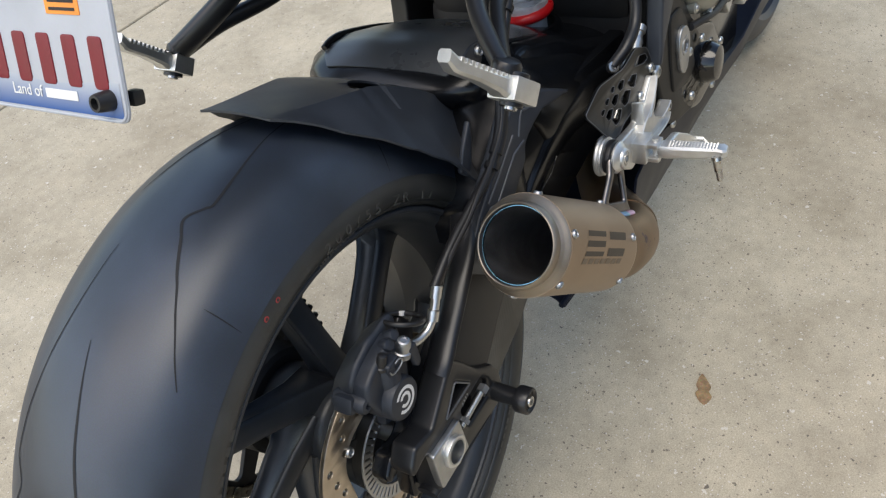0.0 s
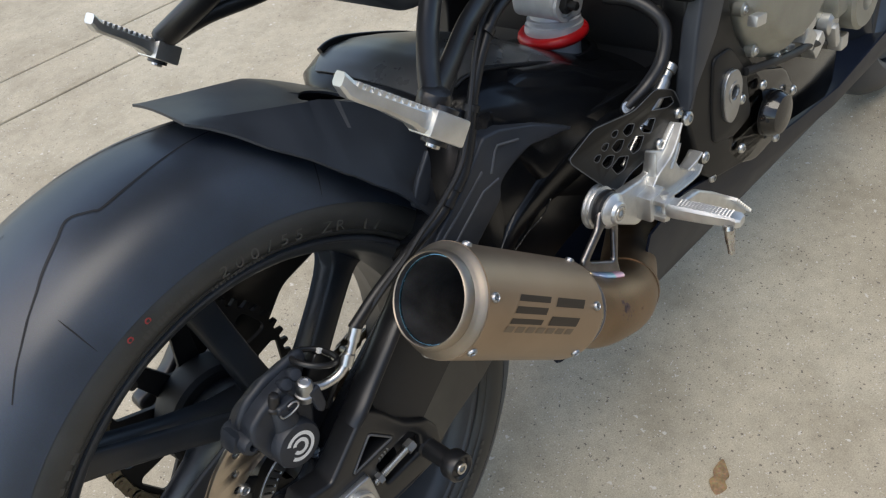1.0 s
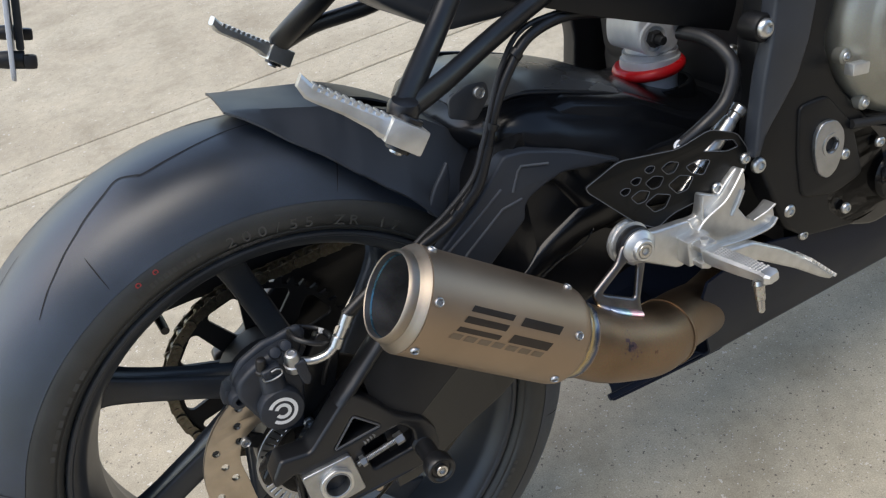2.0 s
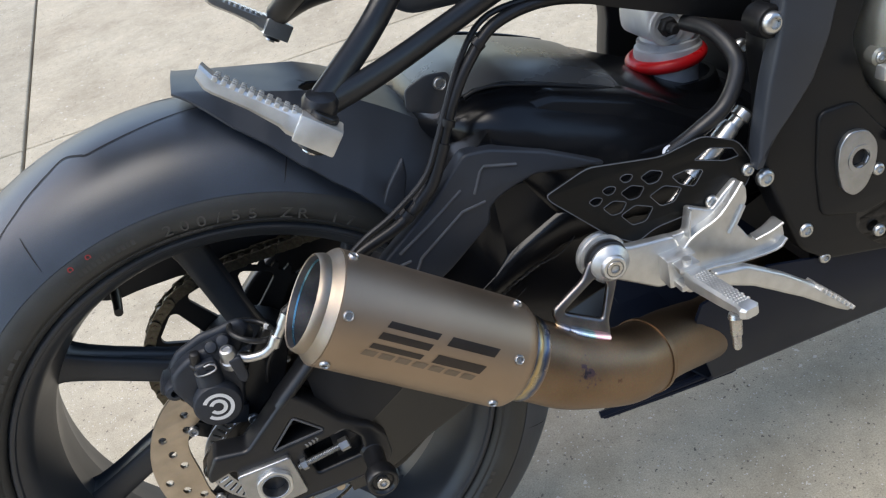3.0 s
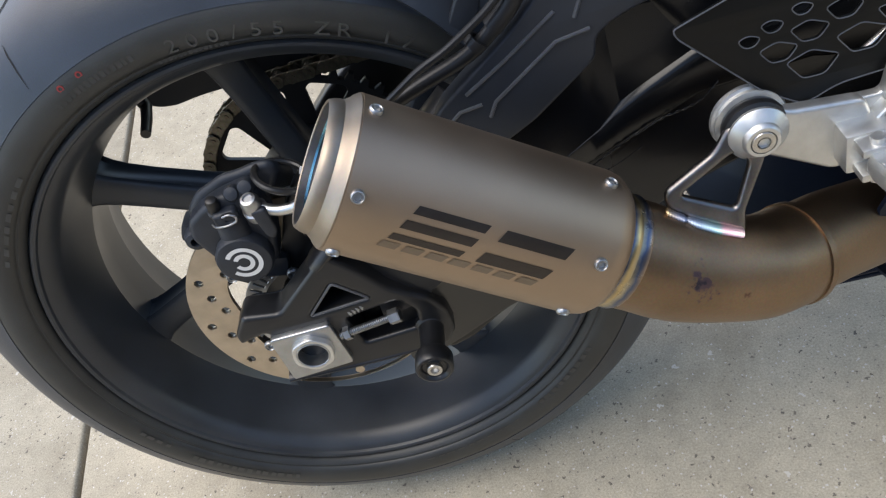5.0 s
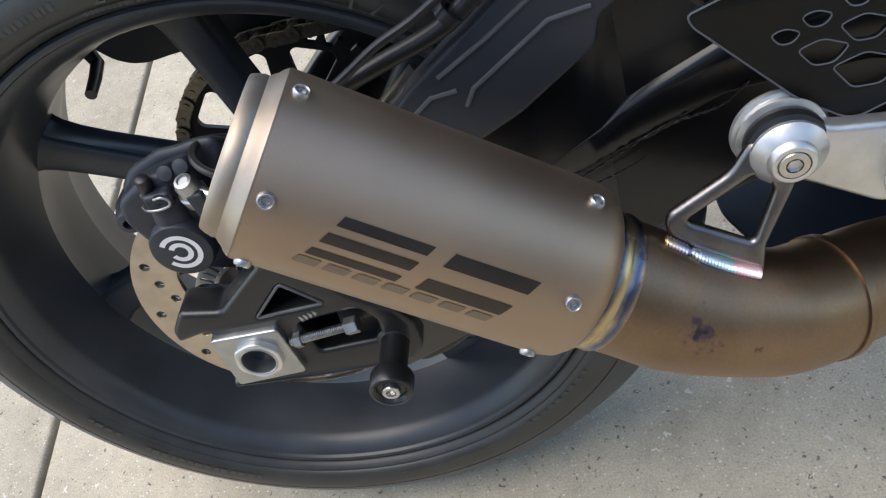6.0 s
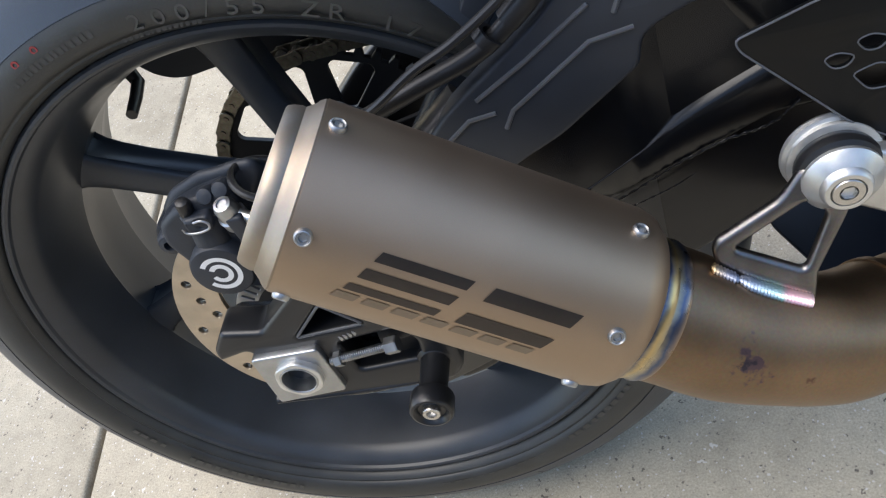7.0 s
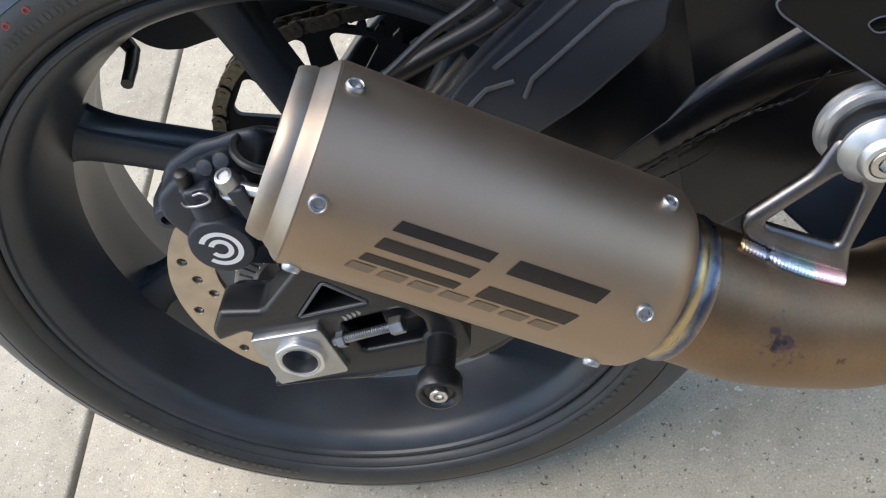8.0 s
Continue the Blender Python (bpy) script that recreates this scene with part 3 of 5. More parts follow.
for i, (p, q) in enumerate(zip(pts_c, pts_c[1:])):
    ob = new("link", LINKS[i % 2])
    ob.parent = chain
    ob.matrix_basis = Matrix.Translation(((p[0] + q[0]) / 2, 0.088, (p[1] + q[1]) / 2)) @ Matrix.Rotation(-math.atan2(q[1] - p[1], q[0] - p[0]), 4, "Y")
tagged(chain, "oily steel drive chain")

# ---- exhaust ----
AX = Vector((0.7764, -0.0182, -0.6300)).normalized()
C0 = Vector((0.1076, -0.2292, 0.1994))
along = lambda s: C0 + AX * s
RB = 0.0458
silencer = part("silencer", revolve([(-0.0065, RB - 0.0015), (-0.0065, RB), (0.150, RB), (0.156, RB - 0.0012), (0.161, RB - 0.0045), (0.163, RB - 0.0075), (0.150, RB - 0.004), (-0.004, RB - 0.003)], C0, AX, 96, around=True), TITAN, bike, "short brushed titanium silencer, brown-grey")
part("outlet_cone", revolve([(-0.0225, 0.0352), (-0.0232, 0.0360), (-0.0226, 0.0370), (-0.0200, 0.0382), (-0.0165, 0.0391), (-0.0148, 0.0389), (-0.0130, 0.0404), (-0.0112, 0.0418), (-0.0098, 0.0436), (-0.0075, RB - 0.0004), (-0.006, RB - 0.0006), (-0.004, RB - 0.002), (-0.008, 0.0405), (-0.015, 0.0365)], C0, AX, 96, around=True), RING, silencer, "polished stepped outlet ring")
part("outlet_tube", revolve([(-0.0222, 0.0353), (-0.019, 0.0345), (-0.010, 0.0325), (0.005, 0.0300), (0.13, 0.0300), (0.13, 0.0005), (0.132, 0.0005), (0.132, 0.0315), (0.005, 0.0315), (-0.015, 0.0362)], C0, AX, 64, around=True), INNER, silencer, "sooty open outlet tube")
part("heat_rim", revolve([(-0.0180, 0.0344), (-0.0166, 0.0340), (-0.0166, 0.0335), (-0.0180, 0.0339)], C0, AX, 64, around=True), BLUED, silencer, "blue heat-tinted inner rim")
part("weld_ring", revolve([(0.1600, 0.0360), (0.1630, 0.0375), (0.1680, 0.0372), (0.1700, 0.0362), (0.1745, 0.0370), (0.1770, 0.0362), (0.1770, 0.033), (0.160, 0.033)], C0, AX, 96, around=True), WELD, silencer, "rainbow heat-tinted weld bead")
heat_bands(WELD, AX, AX.dot(along(0.1600)), 0.017, [(0.0, (0.28, 0.24, 0.20)), (0.22, (0.09, 0.12, 0.19)), (0.42, (0.52, 0.40, 0.20)), (0.60, (0.46, 0.40, 0.27)), (0.78, (0.09, 0.12, 0.20)), (1.0, (0.30, 0.23, 0.17))])
heat_bands(FOOTWELD, AX, AX.dot(along(0.187)), 0.058, [(0.0, (0.45, 0.33, 0.18)), (0.2, (0.30, 0.32, 0.40)), (0.45, (0.25, 0.34, 0.46)), (0.6, (0.30, 0.50, 0.48)), (0.72, (0.70, 0.42, 0.48)), (0.9, (0.80, 0.55, 0.55)), (1.0, (0.35, 0.33, 0.40))])
NV, UV = Vector((0.5039, -0.5825, 0.6378)).normalized(), Vector((0.3786, 0.8126, 0.4431)).normalized()
for s in (0.0, 0.1434):
    for k in range(6):
        a = radians(-32.4 + 64.8 * k) if k < 2 else radians(32.4 + 59 * (k - 1))
        d = NV * math.cos(a) + UV * math.sin(a)
        screw(silencer, along(s) + d * (RB + 0.0004), d, 0.0042)
pipe_line = [along(0.165), along(0.19), along(0.215), Vector((0.3020, -0.2305, 0.0490)), Vector((0.330, -0.2245, 0.0345)), Vector((0.3560, -0.2120, 0.0245)), Vector((0.388, -0.192, 0.0110)), Vector((0.425, -0.168, -0.010)), Vector((0.465, -0.140, -0.034)), Vector((0.53, -0.10, -0.055)), Vector((0.60, -0.06, -0.058))]
link = part("link_pipe", tube(spline(pipe_line[:6], 8), [0.0355, 0.0345], 40), PIPE, bike, "bronze-brown titanium link pipe with a burnt mark")
part("collector_pipe", tube(spline(pipe_line[5:], 8), [0.0325, 0.0318], 36), PIPE, link, "darker brown collector pipe")
seam = tube([Vector((0.3560, -0.2120, 0.0245)) + Vector((0.87, 0.42, -0.32)).normalized() * q for q in (-0.002, 0.0, 0.003)], 0.0357, 40)
part("slip_joint", seam, PIPE, link)

# ---- swingarm ----
def rail(pts, r, flat=1.0, n=6, seg=18, up=(0, 1, 0)):
    return tube(spline(pts, n), r, seg, flat=flat, up=up)


ARM = [(-0.058, 0.026), (-0.043, 0.042), (-0.017, 0.036), (0.021, 0.066), (0.100, 0.118), (0.175, 0.166), (0.235, 0.205), (0.300, 0.200), (0.42, 0.185), (0.60, 0.165), (0.615, 0.12), (0.50, 0.078), (0.36, 0.056), (0.305, 0.040), (0.25, 0.012), (0.199, -0.0165), (0.152, -0.034), (0.122, -0.054), (0.098, -0.062), (0.080, -0.044), (-0.034, -0.038), (-0.027, 0.012), (-0.032, 0.0205), (-0.056, 0.0165)]
window = [(0.004, 0.0255), (0.0315, 0.0525), (0.053, 0.0265)]
pocket = [(0.030, 0.016), (0.072, 0.020), (0.082, 0.006), (0.080, -0.012), (0.034, -0.014)]
swingarm = part("swingarm", plate(rounded(ARM, 0.007, 4), 0.022, at=(0, -0.126, 0), holes=[rounded(window, 0.003)], bevel=0.004, res=3), BODY, bike, "black braced swingarm, gloss body and satin arms")
far_arm = [(-0.056, 0.026), (-0.014, 0.034), (0.030, 0.072), (0.100, 0.118), (0.175, 0.166), (0.235, 0.205), (0.42, 0.185), (0.60, 0.165), (0.60, 0.10), (0.40, 0.085), (0.26, 0.066), (0.15, 0.040), (0.098, -0.01), (0.080, -0.044), (-0.040, -0.038)]
part("arm", plate(rounded(far_arm, 0.012, 4), 0.022, at=(0, 0.128, 0), bevel=0.005, res=2), SATIN, swingarm)
shift = lambda pts, dx, dz: [(x + dx, z + dz) for x, z in pts]
proud = [(-0.049, 0.041), (-0.036, 0.058), (-0.008, 0.052), (0.030, 0.083), (0.045, 0.095), (0.060, 0.076), (0.078, 0.048), (0.092, 0.036), (0.104, 0.028), (0.113, 0.010), (0.113, -0.014), (0.104, -0.026), (0.080, -0.028), (-0.026, -0.024), (-0.020, 0.026), (-0.026, 0.036), (-0.049, 0.031)]
window_out = [(0.0135, 0.0415), (0.0405, 0.0675), (0.0620, 0.0435)]
part("arm_end", plate(rounded(proud, 0.004, 4), 0.028, at=(0, -0.1495, 0), holes=[rounded(window_out, 0.003), rounded(shift(pocket, 0.008, 0.013), 0.004)], bevel=0.004, res=3), SATIN, swingarm)


def flank_section(x):
    """The brace panel: a face under the rail, a crease, a face that falls inward below it."""
    zr = float(np.interp(x, (0.064, 0.10, 0.13, 0.165, 0.21, 0.26), (0.097, 0.126, 0.145, 0.158, 0.168, 0.170)))
    zc = float(np.interp(x, (0.085, 0.098, 0.145, 0.20, 0.26), (0.018, 0.0235, 0.0465, 0.0725, 0.100)))
    zb = float(np.interp(x, (0.085, 0.109, 0.152, 0.199, 0.26), (-0.060, -0.050, -0.030, -0.0135, 0.020)))
    yc = float(np.interp(x, (0.085, 0.098, 0.145, 0.20, 0.26), (-0.1580, -0.1575, -0.1505, -0.1430, -0.1385)))
    return [(x, y, z) for y, z in ((-0.128, zr), (-0.1385, zr), (-0.1395, zr - 0.002), (yc + 0.0008, zc + 0.004), (yc, zc), (yc + 0.0016, zc - 0.0035), (-0.1395, zb + 0.003), (-0.1385, zb), (-0.128, zb))]


part("brace_panel", skin(bmesh.new(), [flank_section(x) for x in np.linspace(0.064, 0.26, 34)]), SATIN, swingarm, sharp=25)
part("brace_rail", tube(spline([(0.034, -0.149, 0.081), (0.043, -0.1495, 0.0885), (0.064, -0.147, 0.1035), (0.100, -0.144, 0.1305), (0.130, -0.139, 0.149), (0.165, -0.126, 0.170)], 8), 0.0072, 20, flat=2.0), SATIN, swingarm)
part("axle_beam", tube(spline([(-0.031, -0.152, -0.0215), (0.035, -0.153, -0.0235), (0.083, -0.152, -0.0235), (0.106, -0.150, -0.016)], 6), 0.0045, 18, flat=2.6), SATIN, swingarm)

# cross body in front of the tyre
def body_section(x, zb, zt, w, n=64, p=3.0):
    out = []
    for i in range(n):
        a = 2 * math.pi * i / n
        c, s = math.cos(a), math.sin(a)
        y = w * math.copysign(abs(c) ** (2 / p), c)
        z = (zb + zt) / 2 + (zt - zb) / 2 * math.copysign(abs(s) ** (2 / p), s)
        out.append((x, y, z))
    return out


secs = [(0.236, 0.250, 0.258, 0.062), (0.243, 0.240, 0.268, 0.090), (0.258, 0.222, 0.277, 0.114), (0.288, 0.183, 0.2845, 0.136), (0.318, 0.130, 0.284, 0.142), (0.345, 0.07, 0.277, 0.142), (0.40, 0.03, 0.257, 0.141), (0.45, 0.035, 0.232, 0.137), (0.49, 0.045, 0.210, 0.130), (0.53, 0.05, 0.192, 0.127), (0.60, 0.09, 0.165, 0.127)]
part("cross_body", skin(bmesh.new(), [body_section(*s) for s in secs]), BODY, swingarm, "gloss black swingarm casting")
def side_section(x):
    """The casting's flank: an upright foot, a shoulder that leans in, an upright upper part."""
    zb = float(np.interp(x, (0.172, 0.235, 0.285, 0.325, 0.40, 0.50, 0.57), (0.118, 0.086, 0.106, 0.122, 0.124, 0.100, 0.100)))
    zt = float(np.interp(x, (0.172, 0.19, 0.25, 0.285, 0.35, 0.43, 0.49, 0.57), (0.150, 0.175, 0.235, 0.256, 0.255, 0.225, 0.186, 0.155)))
    zr = float(np.interp(x, (0.172, 0.215, 0.24, 0.263, 0.288, 0.325, 0.37, 0.45, 0.57), (0.122, 0.094, 0.108, 0.121, 0.135, 0.151, 0.164, 0.165, 0.140)))
    f = max(0.05, min(1.15, (x - 0.255) / 0.056)) * min(1, max(0.1, (zt - zr) / 0.03))
    step = [(-0.1300, zb - 0.004), (-0.1400, zb), (-0.1420, zb + 0.003), (-0.1425, zr - 0.006 * f), (-0.1418, zr - 0.0015 * f), (-0.1425 + 0.0030 * f, zr + 0.0016 * f), (-0.1425 + 0.0085 * f, zr + 0.0056 * f), (-0.1425 + 0.0135 * f, zr + 0.0098 * f), (-0.1425 + 0.0158 * f, zr + 0.0132 * f), (-0.1425 + 0.0166 * f, zr + 0.0185 * f)]
    top = max(zt, step[-1][1] + 0.004)
    step += [(-0.1425 + 0.0175 * f, top - 0.003), (-0.118, top + 0.004), (-0.095, top + 0.008), (-0.080, top), (-0.080, zb)]
    return [(x, y, z) for y, z in step]


part("body_side", skin(bmesh.new(), [side_section(x) for x in np.linspace(0.172, 0.57, 48)]), BODY, swingarm, sharp=60)


def body_top(x, y):
    """Height of the body's upper face at a place."""
    zb, zt, w = [float(np.interp(x, [q[0] for q in secs], [q[i] for q in secs])) for i in (1, 2, 3)]
    return (zb + zt) / 2 + (zt - zb) / 2 * (1 - min(1, abs(y) / w) ** 3) ** (1 / 3)


part("spring_collar", revolve([(0.0, 0.058), (0.018, 0.052), (0.030, 0.0475), (0.034, 0.0455), (0.034, 0.040), (0.0, 0.040)], (0.508, -0.028, 0.1685), (0.10, 0, 1), 40, around=True), BODY, swingarm)
jitter = random.Random(5)
for ends, r_, kinks in (([(0.235, 0.084), (0.267, 0.1), (0.297, 0.112), (0.321, 0.116), (0.338, 0.128)], 0.0007, 0.0005), ([(0.242, 0.078), (0.266, 0.086), (0.282, 0.094)], 0.0005, 0.0)):
    pts_w = [q + Vector((0, jitter.uniform(-1, 1) * kinks * 0.6, jitter.uniform(-1, 1) * kinks)) for q in spline([(x, -0.1425, z) for x, z in ends], 14)]
    part("weld_seam", skin(bmesh.new(), [[q + Vector((0, math.cos(b), math.sin(b))) * (r_ * (1 + 0.45 * (k % 3 - 1))) for b in [2 * math.pi * j / 8 for j in range(8)]] for k, q in enumerate(pts_w)]), BEAD, swingarm, "uneven black weld seam")
part("side_guard", plate(rounded([(0.118, 0.136), (0.160, 0.174), (0.217, 0.213), (0.254, 0.246), (0.276, 0.243), (0.3245, 0.2235), (0.350, 0.209), (0.379, 0.192), (0.350, 0.1965), (0.3125, 0.2055), (0.290, 0.201), (0.275, 0.196), (0.266, 0.190), (0.263, 0.175), (0.217, 0.144), (0.189, 0.131), (0.150, 0.108)], 0.005), 0.018, at=(0, -0.1400, 0), bevel=0.003, res=3), MATTE, swingarm, "matte black panel with embossed lines")
for line in ([(0.178, 0.178), (0.208, 0.194), (0.244, 0.216)], [(0.189, 0.157), (0.195, 0.167), (0.241, 0.196), (0.263, 0.198)], [(0.157, 0.157), (0.171, 0.167), (0.186, 0.168)], [(0.255, 0.208), (0.2645, 0.2265), (0.2685, 0.2300), (0.297, 0.2215)]):
    part("embossed_line", tube([(x, -0.1490, z) for x, z in line], 0.0014, 8), EMBOSS, swingarm)

# chain guard on the far side
part("chain_guard", plate(rounded([(-0.152, 0.138), (-0.138, 0.121), (-0.125, 0.1135), (-0.110, 0.1105), (-0.084, 0.1125), (-0.04, 0.112), (0.0, 0.097), (0.07, 0.095), (0.20, 0.12), (0.30, 0.16), (0.30, 0.20), (0.10, 0.185), (0.0, 0.172), (-0.10, 0.168), (-0.150, 0.155)], 0.005), 0.004, at=(0, 0.106, 0), bevel=0.001), MATTE, swingarm, "black plastic chain guard")

# axle block, nut, adjuster and bobbin
axle_block = part("axle_block", plate(rounded([(-0.028, 0.0240), (0.0215, 0.0238), (0.0245, -0.0218), (-0.0276, -0.0245)], 0.003), 0.010, at=(0.0035, -0.1640, 0.0090), bevel=0.0015, holes=[circle(0.0132, 32)]), AXLESTEEL, swingarm, "square grey chain adjuster block")
hexa = [(0.0185 * math.cos(math.pi / 3 * i + 0.35), 0.0185 * math.sin(math.pi / 3 * i + 0.35)) for i in range(6)]
part("axle_nut", plate(rounded(hexa, 0.006, 3), 0.007, at=(0.0035, -0.1710, 0.0115), holes=[circle(0.0128, 32)], bevel=0.0012), ALUCAST, swingarm, "hollow grey axle nut")
part("axle_tube", revolve([(-0.04, 0.0118), (0.1745, 0.0118), (0.175, 0.0124), (0.1745, 0.0134), (-0.04, 0.0134)], (0.0035, 0, 0.0115), R, 32, around=True), AXLESTEEL, swingarm)
part("adjuster_bolt", join(revolve([(0.0016 * k + d_, r_) for k in range(27) for d_, r_ in ((0, 0.0027), (0.0008, 0.0034))], (0.028, -0.166, 0.0165), (1, 0, 0.116), 14), revolve([(0, 0.0062), (0.008, 0.0062), (0.0088, 0.0055)], (0.070, -0.166, 0.0213), (1, 0, 0.13), 6), revolve([(0, 0.0058), (0.005, 0.0058)], (0.032, -0.166, 0.0170), (1, 0, 0.13), 6)), AXLESTEEL, swingarm, "steel adjuster bolt with lock nut")
part("adjuster_spring", join(*[revolve([(-0.0012, 0.0052), (0.0012, 0.0052), (0.0012, 0.0032), (-0.0012, 0.0032)], (0.041 + 0.0035 * i, -0.1590, 0.0335 + 0.0009 * i), (1, 0.4, 0.2), 14, around=True) for i in range(4)]), AXLESTEEL, swingarm)
part("axle_plug", revolve([(0.154, 0.0120), (0.158, 0.0112), (0.156, 0.006), (0.156, 0.0003)], (0.0035, 0, 0.0115), R, 28), AXLESTEEL, swingarm)
# pale outline stands in for the highlight on the window's bevel
we = [(x, -0.1628, z) for x, z in rounded(window_out, 0.003)]
part("window_highlight", tube(we + we[:1], 0.0011, 8), EMBOSS, swingarm)
bobbin = part("paddock_bobbin", revolve([(0.138, 0.014), (0.150, 0.014), (0.152, 0.0105), (0.156, 0.0105), (0.158, 0.0125), (0.162, 0.0125), (0.164, 0.010), (0.186, 0.0095), (0.1905, 0.0098), (0.192, 0.0138), (0.194, 0.0146), (0.205, 0.0146), (0.2065, 0.0136), (0.207, 0.0122), (0.2055, 0.0100), (0.2035, 0.0090), (0.2035, 0.002)], (0.0955, 0, -0.004), R, 36), SATIN, swingarm, "black paddock stand bobbin")
screw(bobbin, (0.0955, -0.2015, -0.004), R, 0.0060, SOCKET)

# ---- brake caliper ----
bm = plate(rounded([(-0.047, 0.122), (-0.046, 0.137), (-0.033, 0.150), (-0.021, 0.154), (-0.0085, 0.1585), (0.004, 0.1580), (0.017, 0.1600), (0.030, 0.159), (0.033, 0.148), (0.022, 0.132), (0.012, 0.122), (0.002, 0.110), (-0.036, 0.106)], 0.005, 3), 0.036, at=(0, -0.106, 0), bevel=0.006, res=3)
for v in bm.verts:  # the crown falls away towards the wheel
    v.co.z -= max(0, v.co.y + 0.119) * 0.85 * min(1, max(0, (v.co.z - 0.112) / 0.025))
caliper = part("brake_caliper", bm, CAST, bike, "black cast rear brake caliper", sharp=50)
part("caliper_half", plate(rounded([(-0.047, 0.122), (-0.043, 0.137), (-0.028, 0.146), (-0.012, 0.151), (0.010, 0.154), (0.016, 0.148), (0.015, 0.112), (0.006, 0.084), (-0.018, 0.074), (-0.036, 0.090)], 0.005, 3), 0.024, at=(0, -0.127, 0), bevel=0.005, res=3), CAST, caliper)
part("caliper_ear", join(revolve([(-0.016, 0.0092), (0.014, 0.0092), (0.0175, 0.0075), (0.0185, 0.0038), (0.012, 0.0032), (0.012, 0.0005)], (-0.046, -0.118, 0.1185), R, 24), box((0.022, 0.022, 0.017), (-0.0480, -0.116, 0.1180), Matrix.Rotation(0.5, 3, "Y"), 0.005)), CAST, caliper)
part("pad_tab", plate(rounded([(0.0085, 0.140), (0.020, 0.140), (0.0205, 0.118), (0.016, 0.112), (0.011, 0.116)], 0.003), 0.006, at=(0, -0.148, 0), bevel=0.002), CAST, caliper)
part("bridge_bolt_boss", join(*[revolve([(0, 0.0064), (0.013, 0.0062), (0.0155, 0.0048), (0.0162, 0.002), (0.0162, 0.0002)], q, (0.05, -0.72, 0.42), 18) for q in ((-0.002, -0.126, 0.1445), (0.0090, -0.125, 0.1460))]), CAST, caliper)
part("pad_pin_lug", plate(rounded([(-0.0200, 0.130), (-0.0200, 0.1435), (-0.0020, 0.1435), (-0.0020, 0.132)], 0.003), 0.014, at=(0, -0.141, 0), bevel=0.003, holes=[rounded([(-0.0105, 0.1355), (-0.0105, 0.1410), (-0.0050, 0.1410), (-0.0050, 0.1360)], 0.002)]), CAST, caliper)
part("piston_bore", revolve([(-0.001, 0.0112), (0.0, 0.0118), (0.030, 0.0132), (0.034, 0.0125)], (-0.0115, -0.1345, 0.1380), (-0.10, -0.05, -1), 28), CAST, caliper)
part("piston_cover", revolve([(0, 0.0215), (0.010, 0.0215), (0.0128, 0.0200), (0.0135, 0.018), (0.0135, 0.0005)], (-0.0150, -0.1365, 0.0990), R, 48), CAST, caliper)
E1 = Vector((-0.015, -0.1502, 0.099))
logo_arcs = []
for rad, a0, a1 in ((0.0122, 35, 325), (0.0062, 20, 330)):
    bm = bmesh.new()
    rows = []
    for i in range(33):
        a = radians(a0 + (a1 - a0) * i / 32 + 180)
        rows.append([E1 + Vector((r_ * math.cos(a), 0, r_ * math.sin(a))) for r_ in (rad - 0.0017, rad + 0.0017)])
    skin(bm, rows, closed=False)
    logo_arcs.append(bm)
part("emblem", join(*logo_arcs), WHITE, caliper, "round white emblem of plain arcs")
part("bleed_nipple", revolve([(0, 0.0062), (0.003, 0.0062), (0.0042, 0.0050), (0.0135, 0.0048), (0.0160, 0.0040), (0.0168, 0.0022), (0.0168, 0.0002)], (-0.0185, -0.1375, 0.1385), (0.18, -0.22, 0.9), 16), CABLE, caliper, "rubber-capped bleed nipple")
part("pin_clip", rail([(-0.0205, -0.1490, 0.1390), (-0.0190, -0.1495, 0.1355), (-0.0120, -0.1495, 0.1340), (-0.0040, -0.1495, 0.1355), (-0.0025, -0.1495, 0.1395), (-0.0060, -0.1495, 0.1425), (-0.0115, -0.1490, 0.1418)], 0.0008), AXLESTEEL, caliper)
part("pad_lug", box((0.026, 0.012, 0.020), (-0.010, -0.118, 0.066), Matrix.Rotation(0.3, 3, "Y"), 0.004), CAST, caliper)
part("carrier", plate(rounded([(0.0, 0.075), (0.018, 0.11), (0.045, 0.14), (0.060, 0.115), (0.040, 0.07), (0.028, 0.03), (0.0, 0.03)], 0.008), 0.012, at=(0, -0.110, 0), bevel=0.002), SATIN, caliper)
screw(caliper, (0.004, -0.1265, 0.057), R, 0.0055, BUTTON)
banjo = part("banjo_bolt", revolve([(0, 0.0072), (0.001, 0.0088), (0.009, 0.0092), (0.0100, 0.0078), (0.0108, 0.0078), (0.0115, 0.0074), (0.0175, 0.0072), (0.0212, 0.0055), (0.0218, 0.0036), (0.0205, 0.0035), (0.0205, 0.0003)], (0.0100, -0.1390, 0.1285), (0.03, -0.32, 0.95), 28), AXLESTEEL, caliper, "bright banjo bolt and hose end")
hose_end = join(rail([(0.014, -0.143, 0.137), (0.026, -0.146, 0.1325), (0.040, -0.149, 0.1335), (0.0507, -0.1505, 0.1408), (0.060, -0.1505, 0.151), (0.070, -0.149, 0.163)], 0.0042, n=6, seg=16), revolve([(-0.005, 0.0056), (0.005, 0.0056), (0.006, 0.0048)], (0.0520, -0.1505, 0.1422), (0.6, 0, 0.8), 16), revolve([(-0.006, 0.0054), (0.006, 0.0054)], (0.0665, -0.1496, 0.159), (0.6, 0, 0.8), 16))
part("hose_fitting", hose_end, ALU, caliper)
